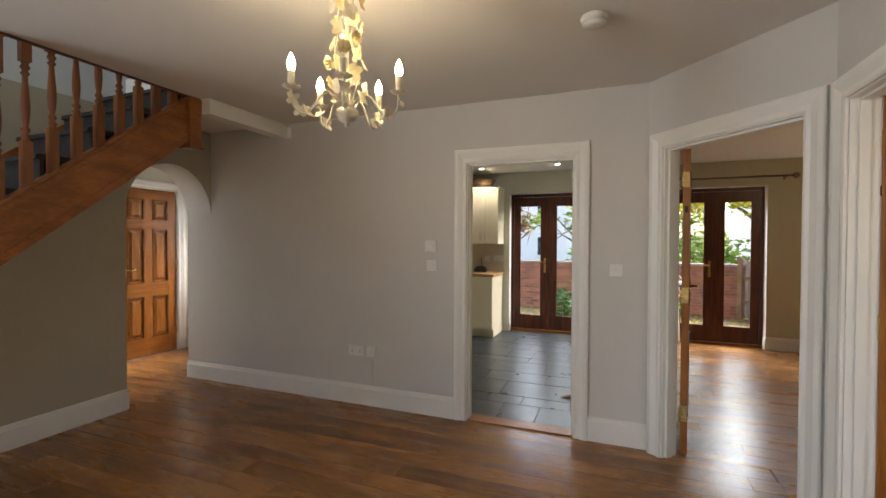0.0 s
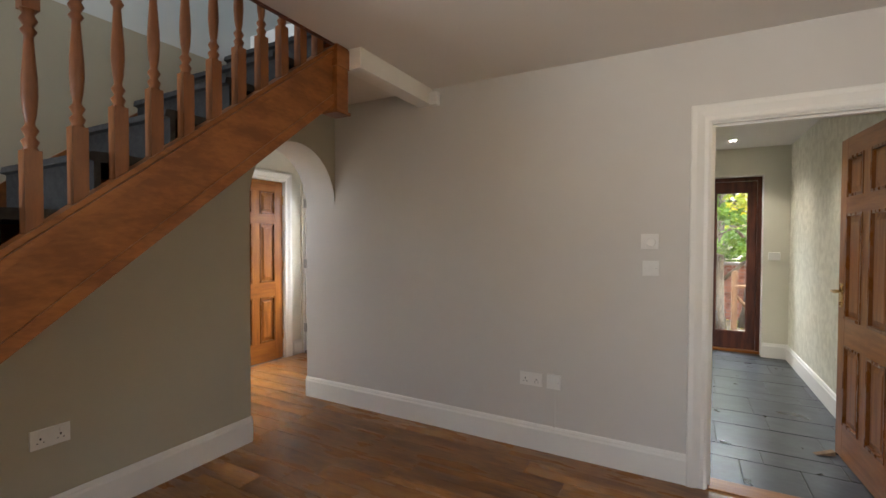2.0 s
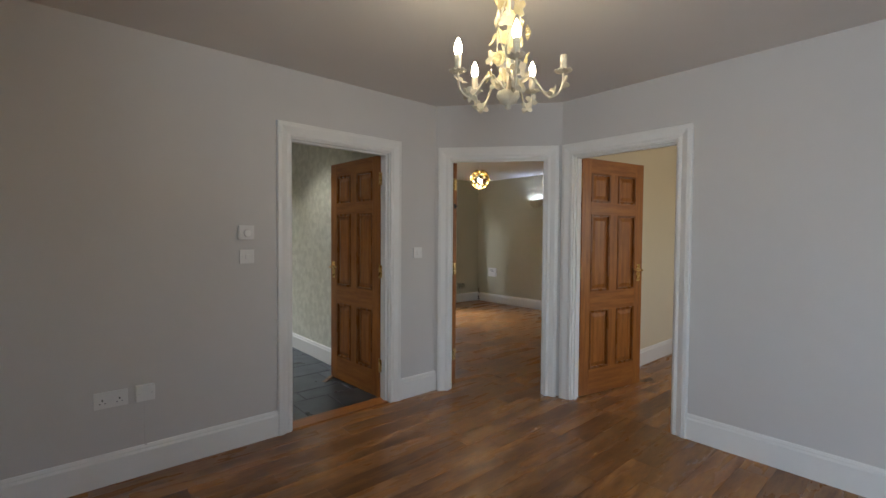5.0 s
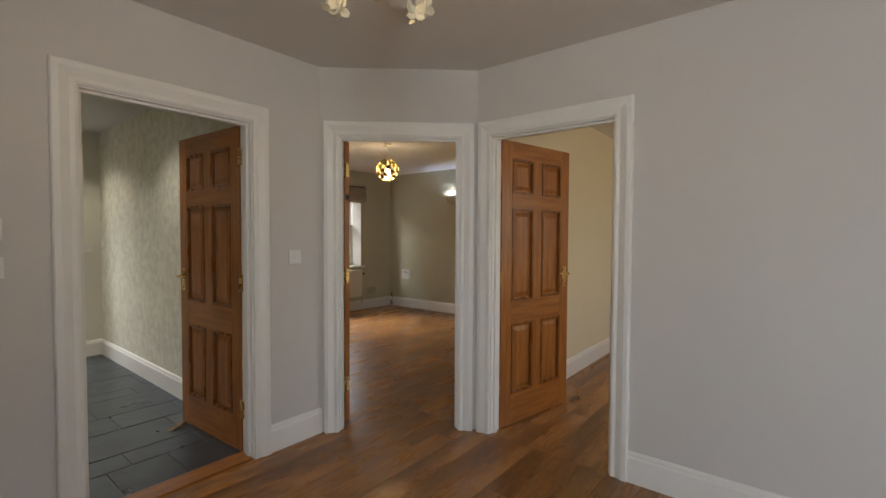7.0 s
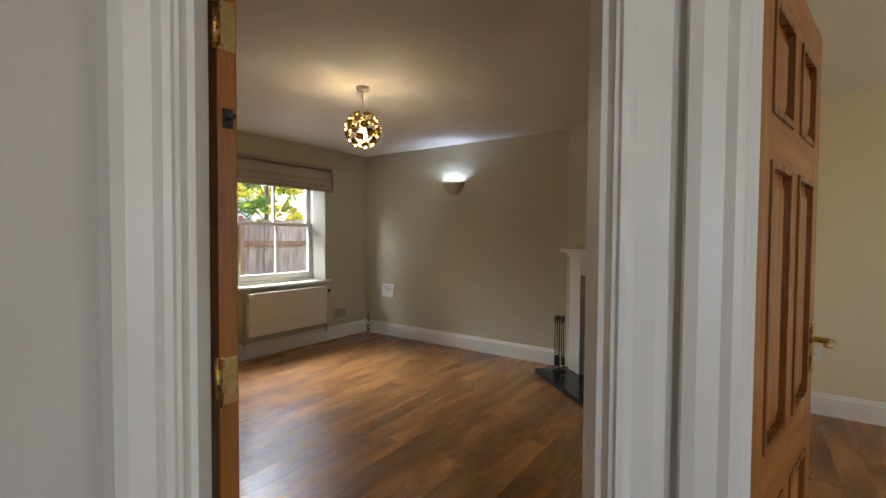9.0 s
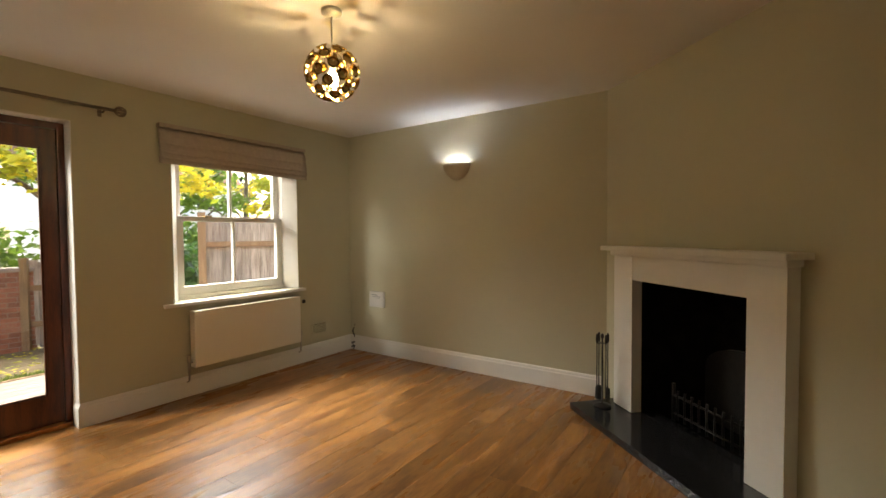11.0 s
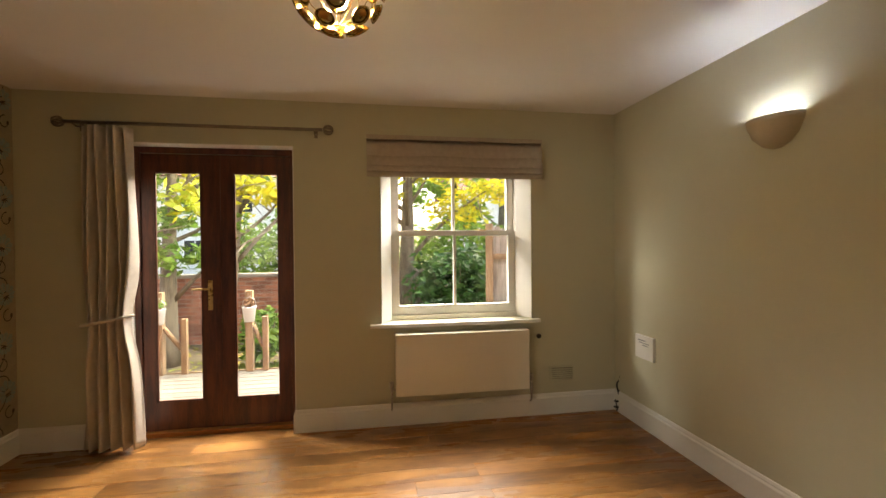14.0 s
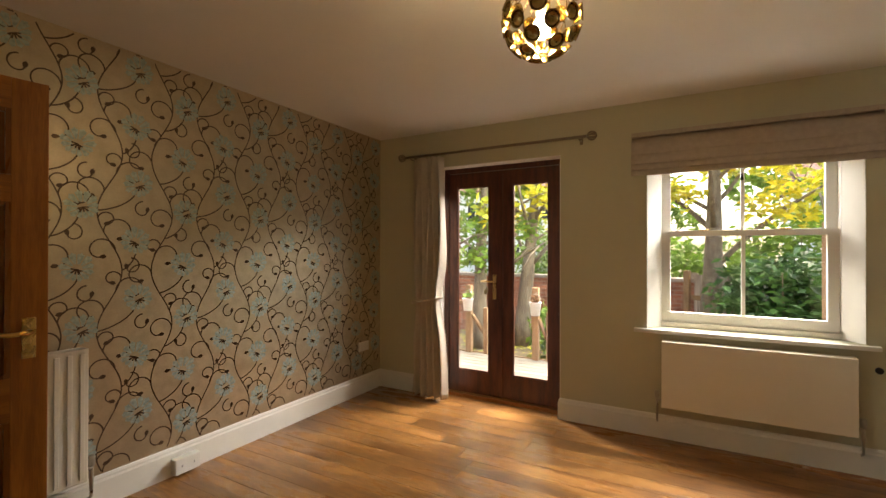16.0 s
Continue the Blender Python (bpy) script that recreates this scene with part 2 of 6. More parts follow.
M = {
    "hall": mat("hall_paint", (0.60, 0.57, 0.53), 0.75, second=(0.57, 0.54, 0.50), scale=1.3, amount=0.4, bump=0.12, bump_scale=140),
    "olive": mat("sage_paint", (0.44, 0.40, 0.30), 0.75, second=(0.41, 0.37, 0.28), scale=1.3, amount=0.4, bump=0.12, bump_scale=140),
    "living": mat("beige_green_paint", (0.515, 0.487, 0.345), 0.7, second=(0.485, 0.457, 0.325), scale=1.2, amount=0.4, bump=0.1, bump_scale=140),
    "cream": mat("cream_paint", (0.72, 0.64, 0.46), 0.7, second=(0.69, 0.61, 0.44), scale=1.3, amount=0.4, bump=0.1, bump_scale=140),
    "kitchen": mat("kitchen_paint", (0.70, 0.67, 0.56), 0.7, second=(0.66, 0.63, 0.53), scale=1.3, amount=0.4, bump=0.1, bump_scale=140),
    "leafpaper": mat("leaf_wallpaper", (0.74, 0.72, 0.60), 0.45, second=(0.60, 0.58, 0.47), scale=17, amount=1.0, bump=0.25, bump_scale=30),
    "paper": mat("taupe_wallpaper", (0.56, 0.47, 0.335), 0.40, metal=0.8, second=(0.47, 0.39, 0.275), scale=14, amount=0.6, bump=0.12, bump_scale=260),
    "petal": mat("silver_blue_print", (0.47, 0.55, 0.51), 0.50, metal=0.25, second=(0.30, 0.37, 0.34), scale=60, amount=0.6, bump=0.1, bump_scale=300),
    "scroll": mat("brown_print", (0.11, 0.068, 0.042), 0.35, metal=0.2, second=(0.085, 0.052, 0.032), scale=60, amount=0.5, bump=0),
    "stairwall": mat("stair_paint", (0.66, 0.68, 0.66), 0.75, second=(0.63, 0.65, 0.63), scale=1.3, amount=0.4, bump=0.1, bump_scale=140),
    "ceiling": mat("ceiling_paint", (0.74, 0.71, 0.67), 0.85, second=(0.71, 0.68, 0.64), scale=0.9, amount=0.4, bump=0.15, bump_scale=110),
    "white": mat("white_gloss_paint", (0.78, 0.76, 0.71), 0.38, second=(0.74, 0.72, 0.67), scale=3, amount=0.5, bump=0.04, bump_scale=40),
    "plastic": mat("white_plastic", (0.74, 0.72, 0.68), 0.35, second=(0.71, 0.69, 0.65), scale=20, amount=0.3, bump=0),
    "grey_text": mat("grey_print", (0.22, 0.22, 0.23), 0.6, bump=0),
    "dark": mat("dark_slot", (0.02, 0.02, 0.02), 0.6, bump=0),
    "oak_floor": mat("oak_plank", (0.39, 0.184, 0.058), 0.28, second=(0.165, 0.068, 0.020), scale=2.4, amount=0.75, bump=0.10, bump_scale=40, stretch=(0.7, 3.2, 3.2), random_hue=0.20),
    "joint": mat("floor_joint", (0.07, 0.035, 0.015), 0.7, second=(0.05, 0.025, 0.01), scale=20, bump=0),
    "slate": mat("slate_tile", (0.030, 0.036, 0.040), 0.30, second=(0.016, 0.019, 0.022), scale=5, amount=0.8, bump=0.35, bump_scale=14, random_hue=0.35),
    "grout": mat("grout", (0.11, 0.11, 0.10), 0.9, second=(0.08, 0.08, 0.075), scale=30, bump=0.2),
    "oak_door": mat("oak_door", (0.35, 0.130, 0.024), 0.34, second=(0.22, 0.074, 0.013), scale=5, amount=0.8, bump=0.10, bump_scale=40, stretch=(6, 6, 0.5)),
    "oak_rail": mat("oak_door_rail", (0.35, 0.130, 0.024), 0.34, second=(0.22, 0.074, 0.013), scale=5, amount=0.8, bump=0.10, bump_scale=40, stretch=(0.5, 6, 6)),
    # same oak, darkened: the shadow along the panel mouldings put into the colour
    "oak_bead": mat("oak_moulding_shade", (0.20, 0.070, 0.014), 0.28, second=(0.15, 0.050, 0.010), scale=6, amount=0.7, bump=0.05, stretch=(5, 5, 1)),
    "pine": mat("stair_pine", (0.29, 0.105, 0.026), 0.36, second=(0.17, 0.055, 0.013), scale=4, amount=0.8, bump=0.08, bump_scale=40, stretch=(6, 0.9, 3)),
    "turned": mat("baluster_pine", (0.20, 0.068, 0.018), 0.38, second=(0.15, 0.052, 0.016), scale=7, amount=0.8, bump=0.08, bump_scale=60, stretch=(4, 4, 0.8)),
    "mahogany": mat("mahogany", (0.12, 0.033, 0.015), 0.34, second=(0.05, 0.014, 0.008), scale=5, amount=0.8, bump=0.08, bump_scale=60, stretch=(5, 5, 0.6)),
    "carpet": mat("stair_carpet", (0.035, 0.032, 0.030), 1.0, second=(0.022, 0.020, 0.019), scale=40, amount=0.8, bump=0.8, bump_scale=350),
    "brass": mat("brass", (0.72, 0.50, 0.20), 0.28, metal=1.0, second=(0.55, 0.37, 0.14), scale=30, amount=0.5, bump=0),
    "iron": mat("black_iron", (0.02, 0.02, 0.02), 0.45, metal=0.5, second=(0.035, 0.03, 0.028), scale=30, bump=0.2),
    "pewter": mat("pewter_pole", (0.26, 0.21, 0.16), 0.32, metal=0.9, second=(0.20, 0.16, 0.12), scale=30, bump=0),
    "nickel": mat("brushed_nickel", (0.50, 0.46, 0.40), 0.3, metal=1.0, second=(0.42, 0.39, 0.34), scale=30, bump=0),
    "creammetal": mat("cream_painted_metal", (0.70, 0.64, 0.48), 0.45, second=(0.52, 0.46, 0.32), scale=25, amount=0.7, bump=0.1),
    "yellowleaf_metal": mat("pale_gold_petals", (0.72, 0.63, 0.36), 0.4, second=(0.55, 0.45, 0.22), scale=25, amount=0.7, bump=0.1),
    "gold": mat("gold_disc", (0.50, 0.36, 0.14), 0.25, metal=1.0, second=(0.38, 0.26, 0.09), scale=30, amount=0.6, bump=0.05),
    "bulb": mat("bulb_glow", (1.0, 0.9, 0.7), 0.3, emit=24, emit_colour=(1.0, 0.80, 0.50), bump=0),
    "coolbulb": mat("cool_bulb_glow", (1, 1, 1), 0.3, emit=26, emit_colour=(0.55, 0.68, 1.0), bump=0),
    "spot": mat("downlight_glow", (1, 1, 1), 0.3, emit=6, emit_colour=(1.0, 0.93, 0.8), bump=0),
    "plaster": mat("sconce_plaster", (0.50, 0.43, 0.32), 0.8, second=(0.45, 0.39, 0.29), scale=20, bump=0.1),
    "fabric": mat("linen_blind", (0.46, 0.38, 0.31), 0.95, second=(0.40, 0.33, 0.27), scale=30, amount=0.6, bump=0.5, bump_scale=500),
    "curtain": mat("curtain_linen", (0.56, 0.50, 0.43), 0.9, second=(0.50, 0.44, 0.37), scale=25, amount=0.6, bump=0.4, bump_scale=450),
    "radiator": mat("radiator_enamel", (0.76, 0.72, 0.63), 0.35, second=(0.73, 0.69, 0.60), scale=4, amount=0.4, bump=0.02),
    "slab": mat("black_granite", (0.012, 0.012, 0.013), 0.14, second=(0.03, 0.03, 0.032), scale=60, amount=0.7, bump=0),
    "soot": mat("sooty_firebox", (0.006, 0.0055, 0.005), 1.0, second=(0.012, 0.011, 0.010), spec=0.05, scale=9, amount=0.8, bump=0.4),
    "unit": mat("cream_unit", (0.70, 0.63, 0.46), 0.4, second=(0.67, 0.60, 0.44), scale=4, amount=0.4, bump=0.02),
    "worktop": mat("wood_worktop", (0.42, 0.24, 0.10), 0.4, second=(0.30, 0.16, 0.06), scale=7, amount=0.8, bump=0.05, stretch=(1, 6, 6)),
    "splash": mat("splash_tile", (0.60, 0.54, 0.42), 0.3, second=(0.56, 0.50, 0.39), scale=6, amount=0.4, bump=0.02),
    "brick": island_tint(mat("garden_brick", (0.30, 0.125, 0.075), 0.9, second=(0.22, 0.085, 0.05), scale=9, amount=0.9, bump=0.5), 0.35),
    "mortar": mat("mortar", (0.30, 0.26, 0.22), 0.95, second=(0.24, 0.21, 0.18), scale=30, bump=0.4),
    "bark": mat("bark", (0.20, 0.16, 0.11), 0.95, second=(0.11, 0.085, 0.06), scale=12, amount=0.9, bump=0.8, bump_scale=40, stretch=(1, 1, 0.4)),
    "leaf_green": island_tint(mat("green_leaf", (0.17, 0.26, 0.04), 0.55, second=(0.09, 0.17, 0.025), scale=3, amount=0.9, bump=0), 0.4),
    "leaf_yellow": island_tint(mat("yellow_leaf", (0.62, 0.50, 0.04), 0.55, second=(0.34, 0.40, 0.04), scale=1.6, amount=1.2, bump=0), 0.35),
    "leaf_lime": island_tint(mat("lime_leaf", (0.36, 0.42, 0.045), 0.55, second=(0.62, 0.50, 0.04), scale=1.1, amount=1.0, bump=0), 0.35),
    "leaf_dark": island_tint(mat("laurel_leaf", (0.065, 0.15, 0.035), 0.35, second=(0.03, 0.075, 0.02), scale=3, amount=0.9, bump=0), 0.45),
    "leaf_red": island_tint(mat("russet_leaf", (0.22, 0.09, 0.06), 0.55, second=(0.14, 0.12, 0.05), scale=3, amount=0.9, bump=0), 0.4),
    "ground": mat("leaf_litter_soil", (0.17, 0.125, 0.075), 1.0, second=(0.10, 0.08, 0.045), scale=3, amount=1.0, bump=0.8, bump_scale=30),
    "grass": island_tint(mat("grass", (0.17, 0.22, 0.045), 0.8, second=(0.11, 0.16, 0.03), scale=4, amount=0.8, bump=0), 0.4),
    "deck": mat("weathered_deck", (0.14, 0.12, 0.095), 0.85, second=(0.10, 0.085, 0.066), scale=6, amount=0.8, bump=0.4, stretch=(0.6, 6, 6), random_hue=0.2),
    "timber": mat("garden_timber", (0.27, 0.17, 0.09), 0.85, second=(0.18, 0.11, 0.06), scale=6, amount=0.8, bump=0.4, stretch=(5, 5, 0.6)),
    "fence": mat("fence_board", (0.38, 0.33, 0.28), 0.9, second=(0.20, 0.165, 0.135), scale=5, amount=0.9, bump=0.4, stretch=(5, 5, 0.5), random_hue=0.25),
    "render_white": mat("white_render", (0.75, 0.74, 0.71), 0.9, second=(0.70, 0.69, 0.66), scale=2, bump=0.2),
    "rooftile": mat("roof_tile", (0.22, 0.10, 0.075), 0.9, second=(0.15, 0.07, 0.05), scale=5, bump=0.3),
    "zinc": mat("white_bucket", (0.72, 0.73, 0.74), 0.4, second=(0.66, 0.67, 0.68), scale=10, bump=0),
    "tin": mat("galvanised", (0.45, 0.45, 0.44), 0.4, metal=0.8, bump=0),
}


def glass_mat(name, rough=0.0):
    """Thin clear glazing: straight through, with a faint mirror."""
    m = bpy.data.materials.new(name)
    m.use_nodes = True
    n, l = m.node_tree.nodes, m.node_tree.links
    n.remove(n["Principled BSDF"])
    tr, gl, mx, fr = n.new("ShaderNodeBsdfTransparent"), n.new("ShaderNodeBsdfGlossy"), n.new("ShaderNodeMixShader"), n.new("ShaderNodeFresnel")
    gl.inputs["Roughness"].default_value = rough
    tr.inputs[0].default_value = (0.95, 0.97, 0.96, 1)
    fr.inputs[0].default_value = 1.45
    l.new(fr.outputs[0], mx.inputs[0]), l.new(tr.outputs[0], mx.inputs[1]), l.new(gl.outputs[0], mx.inputs[2])
    l.new(mx.outputs[0], n["Material Output"].inputs[0])
    return m


def leafy(name):
    """Let light pass through thin leaves."""
    m = M[name]
    n, l = m.node_tree.nodes, m.node_tree.links
    b, mx, tr = n["Principled BSDF"], n.new("ShaderNodeMixShader"), n.new("ShaderNodeBsdfTranslucent")
    l.new(b.inputs["Base Color"].links[0].from_socket, tr.inputs[0])
    mx.inputs[0].default_value = 0.45
    l.new(b.outputs[0], mx.inputs[1]), l.new(tr.outputs[0], mx.inputs[2])
    l.new(mx.outputs[0], n["Material Output"].inputs[0])


def knots(m):
    """Small dark knots, drawn out along the grain."""
    n, l = m.node_tree.nodes, m.node_tree.links
    b = n["Principled BSDF"]
    src = b.inputs["Base Color"].links[0].from_socket
    mp = [q for q in n if q.type == "MAPPING"][0]
    vo, mr, mx = n.new("ShaderNodeTexVoronoi"), n.new("ShaderNodeMapRange"), n.new("ShaderNodeMix")
    vo.inputs["Scale"].default_value = 1.9
    l.new(mp.outputs[0], vo.inputs["Vector"])
    mr.inputs[1].default_value, mr.inputs[2].default_value, mr.inputs[3].default_value, mr.inputs[4].default_value = 0.015, 0.075, 0.6, 0.0
    l.new(vo.outputs["Distance"], mr.inputs[0])
    mx.data_type = "RGBA"
    mx.inputs[7].default_value = (0.06, 0.025, 0.010, 1)
    l.new(mr.outputs[0], mx.inputs[0]), l.new(src, mx.inputs[6]), l.new(mx.outputs[2], b.inputs["Base Color"])


knots(M["oak_floor"])
for leaf_name in ("leaf_green", "leaf_lime", "leaf_yellow", "leaf_dark", "leaf_red", "grass"):
    leafy(leaf_name)
M["glass"] = glass_mat("clear_glazing")
M["frosted"] = mat("frosted_glazing", (0.92, 0.95, 0.97), 0.35, alpha_trans=1.0, bump=0.1, bump_scale=90)


# ---- mesh helpers ----
def box(bm, x0, x1, y0, y1, z0, z1, bevel=0.0):
    v = [bm.verts.new((x, y, z)) for x in (x0, x1) for y in (y0, y1) for z in (z0, z1)]
    f = [bm.faces.new([v[i] for i in q]) for q in ((0, 1, 3, 2), (4, 6, 7, 5), (0, 4, 5, 1), (2, 3, 7, 6), (0, 2, 6, 4), (1, 5, 7, 3))]
    if bevel:
        e = {e for q in f for e in q.edges}
        bmesh.ops.bevel(bm, geom=list(e), offset=bevel, segments=2, profile=0.6, affect="EDGES")
    return bm


def boxes(*rows, bevel=0.0):
    bm = bmesh.new()
    for r in rows:
        box(bm, *r, bevel=bevel)
    return bm


def ring(bm, centre, axis, r, n):
    axis = Vector(axis).normalized()
    a = axis.orthogonal().normalized()
    b = axis.cross(a)
    return [bm.verts.new(Vector(centre) + r * (math.cos(2 * math.pi * k / n) * a + math.sin(2 * math.pi * k / n) * b)) for k in range(n)]


def skin(bm, rings, cap=True, smooth=True):
    for p, q in zip(rings, rings[1:]):
        n = len(p)
        for k in range(n):
            f = bm.faces.new((p[k], p[(k + 1) % n], q[(k + 1) % n], q[k]))
            f.smooth = smooth
    if cap:
        bm.faces.new(rings[0][::-1]), bm.faces.new(rings[-1])
    return bm


def tube(bm, pts, radii, n=8, cap=True):
    """A round bar through points, with one turning frame so that it does not twist."""
    pts = [Vector(p) for p in pts]
    if not hasattr(radii, "__len__"):
        radii = [radii] * len(pts)
    t0 = (pts[1] - pts[0]).normalized()
    a = t0.orthogonal().normalized()
    rings = []
    for i, p in enumerate(pts):
        t = (pts[min(i + 1, len(pts) - 1)] - pts[max(i - 1, 0)]).normalized()
        a = (a - t * a.dot(t)).normalized()
        b = t.cross(a)
        rings.append([bm.verts.new(p + radii[i] * (math.cos(2 * math.pi * k / n) * a + math.sin(2 * math.pi * k / n) * b)) for k in range(n)])
    return skin(bm, rings, cap)


def rounded(pts, rounds=2):
    """Cut the corners of a line of points."""
    pts = [Vector(p) for p in pts]
    for _ in range(rounds):
        pts = [pts[0]] + [q for a, b in zip(pts, pts[1:]) for q in (a * 0.75 + b * 0.25, a * 0.25 + b * 0.75)] + [pts[-1]]
    return pts


def lathe(bm, profile, n=16, at=(0, 0, 0), cap=True):
    """Turn (radius, height) pairs round the z axis."""
    x, y, z = at
    rings = [[bm.verts.new((x + r * math.cos(2 * math.pi * k / n), y + r * math.sin(2 * math.pi * k / n), z + h)) for k in range(n)] for r, h in profile]
    return skin(bm, rings, cap)


def prism(bm, outline, axis, lo, hi):
    """Push a flat outline along an axis (0, 1 or 2)."""
    def put(p, c):
        q = list(p)
        q.insert(axis, c)
        return bm.verts.new(q)
    a, b = [put(p, lo) for p in outline], [put(p, hi) for p in outline]
    n = len(a)
    bm.faces.new(a[::-1]), bm.faces.new(b)
    for k in range(n):
        bm.faces.new((a[k], a[(k + 1) % n], b[(k + 1) % n], b[k]))
    return bm


def mesh_of(name, bm, material):
    bmesh.ops.recalc_face_normals(bm, faces=bm.faces)
    me = bpy.data.meshes.new(name)
    bm.to_mesh(me)
    bm.free()
    for m in material if isinstance(material, (list, tuple)) else [material]:
        me.materials.append(M[m])
    return me


def part(name, bm, material, parent, label="", at=None):
    ob = new(name, mesh_of(name, bm, material))
    ob.parent = parent
    if at is not None:
        ob.matrix_basis = at
    small = name in ("pin_holes", "screws", "leaf_spray", "print", "screw", "hooks", "joists")
    return tagged(ob, label, kind="stuff" if small else "")


def piece(name, me, parent, m):
    ob = new(name, me)
    ob.parent = parent
    ob.matrix_basis = m
    return ob


def solid(name, bm, material, label, category, kind="", m=None, group=""):
    ob = new(name, mesh_of(name, bm, material))
    if m is not None:
        ob.matrix_basis = m
    return tagged(ob, label, category, group, kind)


def thing(name, m, label, category, group="", kind=""):
    ob = new(name)
    ob.empty_display_size = 0.1
    ob.matrix_basis = m
    return tagged(ob, label, category, group, kind)


def along(p0, p1, z=0.0):
    """A frame with x from p0 towards p1, z up; y lies to the left."""
    return pose(p0[0], p0[1], z, 0, 0, math.degrees(math.atan2(p1[1] - p0[1], p1[0] - p0[0])))


def wall(name, p0, p1, thick, top, front, back, label, openings=(), bottom=0.0, edge=0, extra=()):
    """A wall whose front face runs from p0 to p1; its thickness lies to the left. openings: (s0, s1, z0, z1)."""
    length = math.dist(p0, p1)
    ss = sorted({0.0, length, *(s for o in openings for s in o[:2])})
    zs = sorted({bottom, top, *(z for o in openings for z in o[2:])})
    full = {}
    for i in range(len(ss) - 1):
        for j in range(len(zs) - 1):
            cs, cz = (ss[i] + ss[i + 1]) / 2, (zs[j] + zs[j + 1]) / 2
            full[i, j] = not any(o[0] < cs < o[1] and o[2] < cz < o[3] for o in openings)
    bm = bmesh.new()
    cache = {}

    def v(s, y, z):
        k = (round(s, 5), y, round(z, 5))
        if k not in cache:
            cache[k] = bm.verts.new((s, y, z))
        return cache[k]

    for (i, j), ok in full.items():
        if not ok:
            continue
        a, b, c, d = ss[i], ss[i + 1], zs[j], zs[j + 1]
        bm.faces.new((v(a, 0, c), v(b, 0, c), v(b, 0, d), v(a, 0, d))).material_index = 0
        bm.faces.new((v(a, thick, c), v(a, thick, d), v(b, thick, d), v(b, thick, c))).material_index = 1
        for di, dj, q in ((-1, 0, ((a, c), (a, d))), (1, 0, ((b, c), (b, d))), (0, -1, ((a, c), (b, c))), (0, 1, ((a, d), (b, d)))):
            if not full.get((i + di, j + dj), False):
                (s0, z0), (s1, z1) = q
                bm.faces.new((v(s0, 0, z0), v(s1, 0, z1), v(s1, thick, z1), v(s0, thick, z0))).material_index = edge
    return solid(name, bm, [front, back, *extra], label, "wall", "structure", along(p0, p1))


SKIRT = [(0, 0), (-0.018, 0), (-0.018, 0.132), (-0.012, 0.144), (-0.012, 0.151), (-0.006, 0.164), (0, 0.166)]


def skirting(p0, p1, s0=0.0, s1=None):
    """Skirting board on the right-hand side of the line from p0 to p1."""
    s1 = math.dist(p0, p1) if s1 is None else s1
    return solid("baseboard", prism(bmesh.new(), SKIRT, 0, s0, s1), "white", "white gloss painted moulded skirting board", "baseboard", "structure", along(p0, p1))

# ---- the plan ----
HALL_Y, KIT_BACK, LIV_BACK = 3.265, 6.72, 6.793
DIAG0, DIAG1 = (0.275, 3.265), (0.965, 2.48)
TOP = 2.41

# floors are slabs that carry their boards and tiles
def slab(name, outline, z0, z1, material, label):
    return solid(name, prism(bmesh.new(), outline, 2, z0, z1), material, label, "floor" if z1 < 1 else "ceiling", "structure")


floor_wood = slab("floor", [(-5.3, -2.1), (4.65, -2.1), (4.65, 7.0), (0.0, 7.0), (0.0, 3.33), (-3.9, 3.33), (-3.9, 4.5), (-5.3, 4.5)], -0.2, -0.004, "joint",
                  "warm brown oak plank floor, knotty and satin")
floor_slate = slab("floor_kitchen", [(-3.1, 3.33), (-0.003, 3.33), (-0.003, 6.95), (-3.1, 6.95)], -0.2, -0.004, "grout", "dark blue-grey slate tile floor")

# ceilings: the hall's is cut away over the stairs
ceiling_hall = solid("ceiling", boxes((-2.80, 1.0, -2.1, 3.3, TOP, TOP + 0.25), (-5.3, -2.80, 2.47, 4.6, TOP, TOP + 0.25)), "ceiling", "off-white painted hall ceiling", "ceiling", "structure")
solid("ceiling_kitchen", boxes((-3.1, -0.003, 3.3, 7.0, TOP, TOP + 0.25)), "ceiling", "off-white kitchen ceiling", "ceiling", "structure")
solid("ceiling_living", boxes((-0.003, 4.7, 2.51, 7.05, TOP + 0.012, TOP + 0.25)), "ceiling", "off-white sitting room ceiling", "ceiling", "structure")
solid("ceiling_dining", boxes((1.0, 4.7, -1.4, 2.51, TOP, TOP + 0.25)), "ceiling", "off-white dining room ceiling", "ceiling", "structure")

# walls
wall("wall_kitchen", (-3.92, HALL_Y), (DIAG0[0], HALL_Y), 0.12, TOP, "hall", "kitchen", "warm grey painted hall wall", [(2.925, 3.756, 0.0, 1.985)])
wall("wall_diagonal", DIAG0, DIAG1, 0.12, TOP, "hall", "living", "warm grey painted diagonal wall with doorway", [(0.104, 0.944, 0.0, 1.985)])
wall("wall_hall_east", DIAG1, (DIAG1[0], -2.0), 0.11, TOP, "hall", "cream", "warm grey painted hall wall", [(2.48 - 2.392, 2.48 - 1.565, 0.0, 1.985)])
# opening assumed, never in view: place for the hall end fill
wall("wall_hall_south", (1.075, -2.0), (-3.72, -2.0), 0.12, TOP, "hall", "render_white", "plain grey hall end wall", [(1.0, 2.2, 0.85, 1.95)])
wall("wall_between_rooms", (1.076, 2.57), (4.6, 2.57), -0.12, TOP + 0.012, "living", "cream", "beige painted dividing wall")
wall("wall_living_east", (4.40, 7.1), (4.40, -1.3), 0.15, TOP + 0.012, "living", "render_white", "beige green painted sitting room wall")
